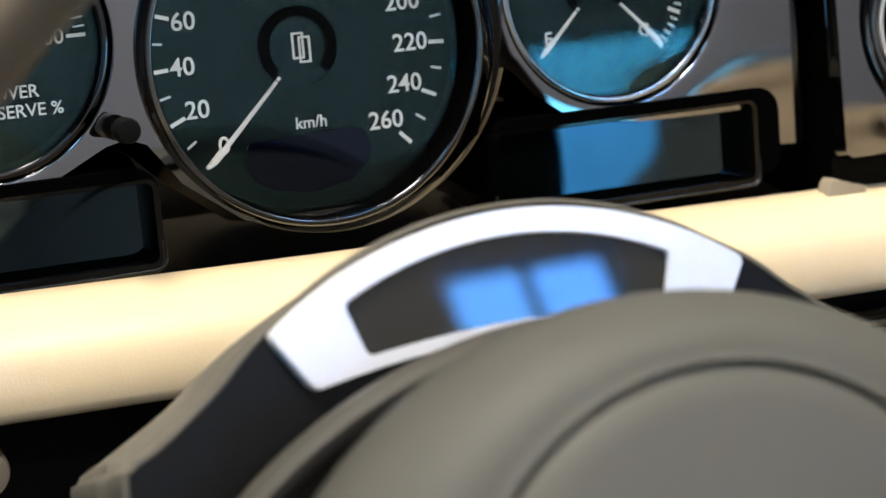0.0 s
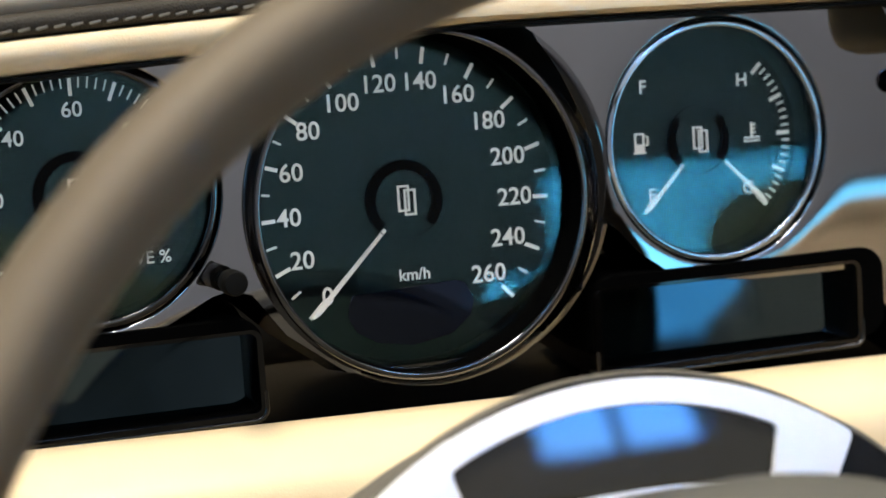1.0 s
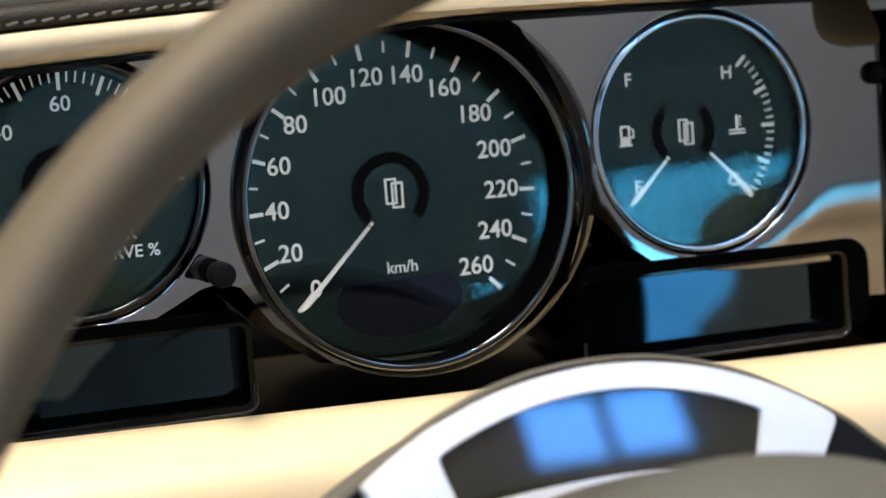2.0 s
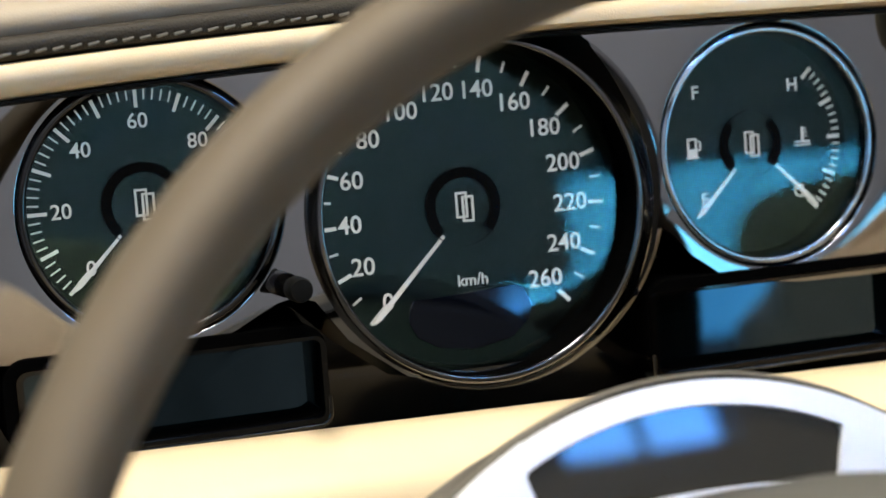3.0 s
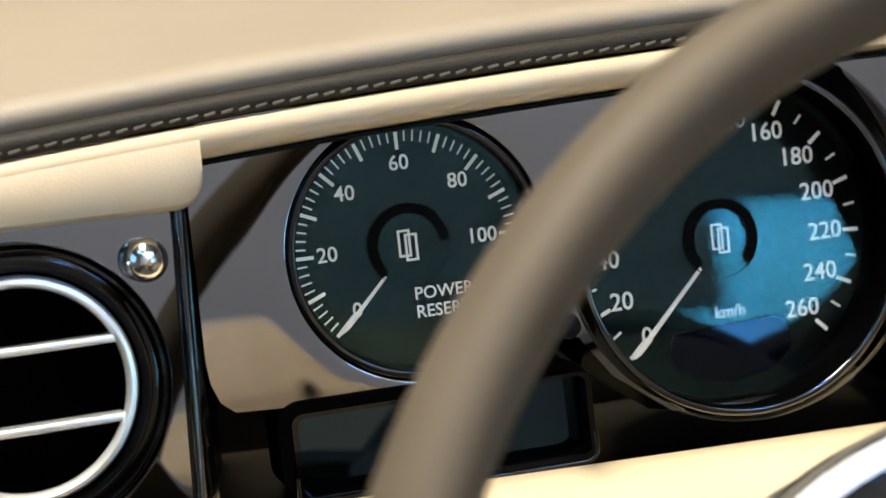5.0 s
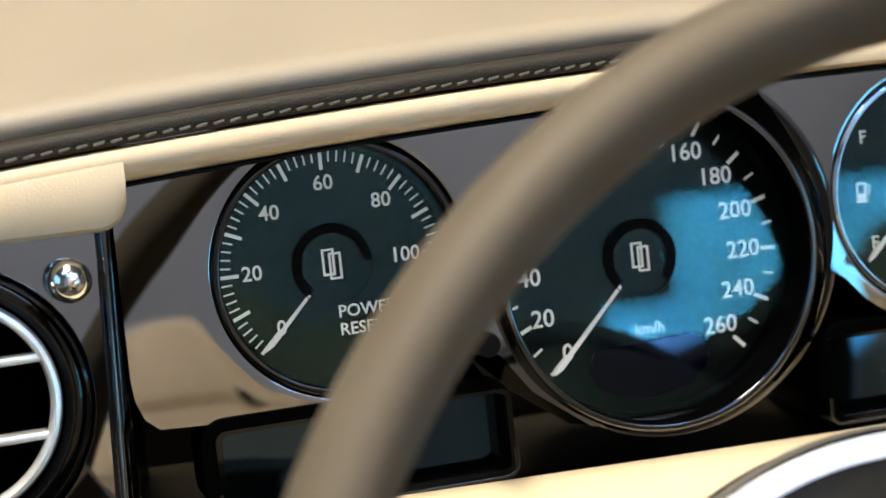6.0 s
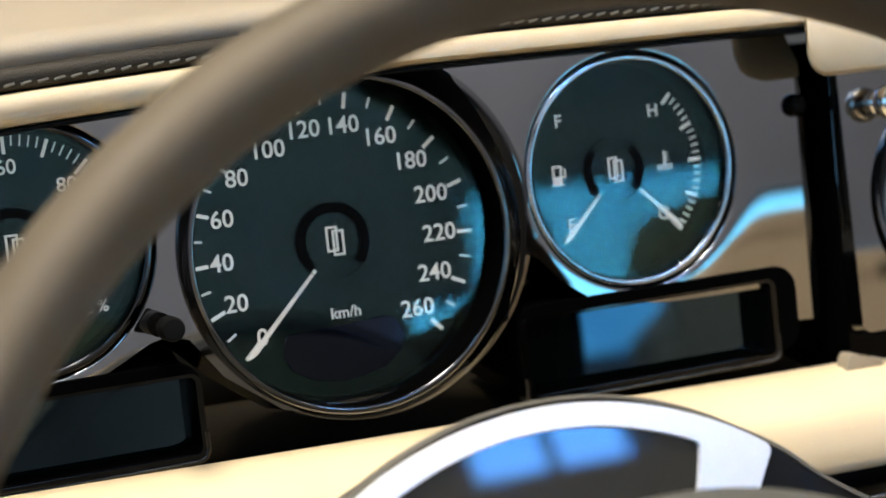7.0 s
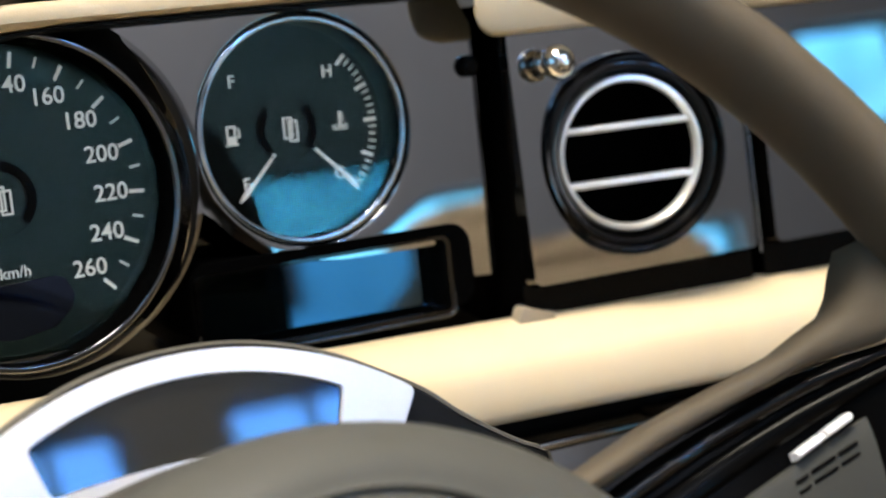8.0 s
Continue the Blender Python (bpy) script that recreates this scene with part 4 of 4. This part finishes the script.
def steering_wheel():
    w = thing("steering_wheel", WHEEL_AT, "taupe leather steering wheel with a round padded hub", "steering wheel")
    R, a, b = 0.2042, 0.0110, 0.0168
    bm = bmesh.new()
    rows = []
    for i in range(160):
        t = 2 * math.pi * i / 160
        rows.append([bm.verts.new(((R + a * math.cos(2 * math.pi * j / 28)) * math.cos(t), (R + a * math.cos(2 * math.pi * j / 28)) * math.sin(t), b * math.sin(2 * math.pi * j / 28))) for j in range(28)])
    for i in range(160):
        p, q = rows[i], rows[(i + 1) % 160]
        for j in range(28):
            k = (j + 1) % 28
            bm.faces.new((p[j], q[j], q[k], p[k]))
    part("rim", bm, WHEEL, w, "smooth taupe leather rim")

    def rings(spec, seg=96, close=True):
        bm = bmesh.new()
        rows = []
        for cy, r, z in spec:
            rows.append([bm.verts.new((r * math.cos(2 * math.pi * i / seg), cy + r * math.sin(2 * math.pi * i / seg), z)) for i in range(seg)])
        for p, q in zip(rows, rows[1:]):
            for i in range(seg):
                j = (i + 1) % seg
                bm.faces.new((p[i], p[j], q[j], q[i]))
        if close:
            bm.faces.new(rows[-1])
        return bm

    c0, r0, z0, c1, r1, z1 = -0.0446, 0.1135, -0.040, -0.0180, 0.0676, -0.002
    shell = [(c0, r0 - 0.030, -0.085), (c0, r0 - 0.010, -0.052)]
    for i in range(15):
        k = radians(90 * i / 14)
        s = 1 - math.cos(k)
        shell.append((c0 + (c1 - c0) * s, r0 + (r1 - r0) * s, z0 + (z1 - z0) * math.sin(k)))
    part("hub_shell", rings(shell + [(c1, r1 - 0.0010, -0.0012), (c1, r1 - 0.0014, -0.004)]), HUB, w, "padded taupe hub", m=HUB_IN_RIM)
    inner = [(c1, r1 - 0.0026, -0.0042), (c1, r1 - 0.0030, -0.0012), (c1, r1 - 0.0042, 0.0002)]
    for i in range(1, 11):
        k = i / 10
        inner.append((c1, (r1 - 0.0042) * (1 - k) + 0.0005, 0.0002 + 0.007 * (1 - (1 - k) ** 2)))
    part("hub_cover", rings(inner), HUB, w, "smooth round airbag cover", m=HUB_IN_RIM)

    # spokes set back behind the rim and sweeping forward into it; the whole wheel is turned a little
    spin = Matrix.Rotation(radians(4.4), 4, "Z")
    mirror = spin @ Matrix.Diagonal((-1, 1, 1, 1)) @ spin.inverted()
    deep = [(0.03, -0.045), (0.125, -0.045), (0.15, -0.037), (0.17, -0.027), (0.19, -0.017), (0.21, -0.014)]

    def along(points, x):
        for (a, b), (c, d) in zip(points, points[1:]):
            if x <= c:
                return b + (d - b) * (x - a) / (c - a)
        return points[-1][1]

    def ribbon(upper, lower, lift, thick, side, crown=0.002):
        """A padded strip between two lines of equally many points that follows the spoke's depth."""
        bm = bmesh.new()
        rows = []
        for (ux, uy), (lx, ly) in zip(upper, lower):
            row = []
            for k, up in ((0.0, -0.6), (0.08, 0.2), (0.25, 0.8), (0.5, 1.0), (0.75, 0.8), (0.92, 0.2), (1.0, -0.6)):
                x, y = ux + (lx - ux) * k, uy + (ly - uy) * k
                row.append(bm.verts.new((x, y, along(deep, x) + lift + crown * up)))
            for x, y in ((lx, ly), (ux, uy)):
                row.append(bm.verts.new((x, y, along(deep, x) + lift - thick)))
            rows.append(row)
        for p, q in zip(rows, rows[1:]):
            for i in range(9):
                j = (i + 1) % 9
                bm.faces.new((p[i], p[j], q[j], q[i]))
        bm.faces.new(rows[0])
        bm.faces.new(rows[-1])
        if side < 0:
            bmesh.ops.transform(bm, matrix=mirror, verts=bm.verts)
        return bm

    edge_top = [(0.050, 0.0300), (0.0782, 0.0410), (0.0940, 0.0467), (0.1093, 0.0521), (0.1245, 0.0561), (0.1395, 0.0601), (0.1525, 0.0638), (0.1609, 0.0682), (0.1676, 0.0713), (0.1710, 0.0762), (0.1733, 0.0823), (0.1765, 0.0890)]
    edge_low = [(0.056, 0.0262), (0.0852, 0.0365), (0.0970, 0.0402), (0.1069, 0.0439), (0.1200, 0.0478), (0.1330, 0.0516), (0.1440, 0.0546), (0.1526, 0.0569), (0.1620, 0.0583), (0.1760, 0.0593), (0.1860, 0.0640), (0.1950, 0.0700)]
    low_line = edge_low[:10] + [(0.198, 0.0620)]

    def below(drop, x0, x1, n=10):
        return [(x, along(low_line, x) - drop) for x in steps(x0, x1, n)]

    def pad_line(drop, x0, x1, n=10, slope=0.40):
        return [(x, 0.0352 + slope * (x - 0.1463) - drop) for x in steps(x0, x1, n)]

    def between(k, x0, x1, n=12):
        """A line a share k of the way from the leather's edge down to the switch pad."""
        return [(x, y * (1 - k) + v * k) for (x, y), (_, v) in zip(below(0.0, x0, x1, n), pad_line(0.0, x0, x1, n))]

    for side in (1, -1):
        sp = part("spoke", ribbon(below(0.0005, 0.056, 0.196), pad_line(0.046, 0.056, 0.196), -0.007, 0.012, side, 0.001), SATIN, w, "black spoke", m=HUB_IN_RIM)
        part("leather_edge", ribbon(edge_top, edge_low, 0.0, 0.014, side, 0.003), WHEEL, sp, "taupe leather edge")
        part("trim", ribbon(between(0.10, 0.060, 0.188), between(0.42, 0.060, 0.188), -0.0045, 0.004, side, 0.002), GLOSS, sp, "gloss black trim")
        part("lower_trim", ribbon(between(0.50, 0.060, 0.186), between(0.88, 0.060, 0.186), -0.005, 0.003, side, 0.0012), SATIN, sp, "black lower trim")
        part("pad", ribbon(pad_line(0.0040, 0.118, 0.1680), pad_line(0.034, 0.118, 0.1680), -0.003, 0.004, side, 0.0012), SWITCH, sp, "dark grey switch pad")
        for x0, x1 in ((0.1472, 0.1550), (0.1560, 0.1630)):
            part("button", ribbon(pad_line(0.0008, x0, x1, 3, 0.47), pad_line(0.0032, x0, x1, 3, 0.47), -0.001, 0.004, side, 0.0008), SILVER, sp, "bright silver button")
        if side > 0:
            for drop in (0.0078, 0.0108):
                for x0, x1 in ((0.1455, 0.1492), (0.1502, 0.1570), (0.1580, 0.1632)):
                    part("marking", ribbon(pad_line(drop, x0, x1, 2), pad_line(drop + 0.0013, x0, x1, 2), -0.0018, 0.001, side, 0.0002), SATIN, sp, "dark unreadable marking")
    bm = lathe([(0.0, -0.03), (0.045, -0.03), (0.045, -0.30), (0, -0.30)], 48)
    part("shaft_cover", bm, BLACK, w, "black column tube", m=HUB_IN_RIM @ pose(0, -0.045, -0.09, -90) @ Matrix.Rotation(math.pi, 4, "Z"))
    # collar behind the hub
    bm = bmesh.new()
    rows = []
    for i in range(61):
        t = radians(20 + 140 * i / 60)
        cx, cy = 0.140 * math.cos(t), -0.074 + 0.140 * math.sin(t)
        rows.append([bm.verts.new((cx + 0.0045 * math.cos(u) * math.cos(t), cy + 0.0045 * math.cos(u) * math.sin(t), -0.08 + 0.009 * math.sin(u))) for u in [2 * math.pi * j / 12 for j in range(12)]])
    for p, q in zip(rows, rows[1:]):
        for j in range(12):
            k = (j + 1) % 12
            bm.faces.new((p[j], q[j], q[k], p[k]))
    bm.faces.new(rows[0])
    bm.faces.new(rows[-1])
    part("collar", bm, SHELL, w, "pale rounded collar behind the hub", m=HUB_IN_RIM)
    return w


steering_wheel()


def light_switch():
    s = thing("light_switch", LEAN @ at(-0.1288, -0.022, 0.8800), "beige rotary light switch with a chrome pointer", "switch")
    part("knob", lathe([(0, 0.002), (0.0085, 0.002), (0.0085, -0.012), (0.0075, -0.016), (0.005, -0.0175), (0, -0.0178)], 40), BEIGE, s)
    part("pointer", box(-0.012, 0.0095, -0.018, 0.001, 0.0150, 0.0185, 0.0015, 3), CHROME, s, "chrome pointer")


light_switch()
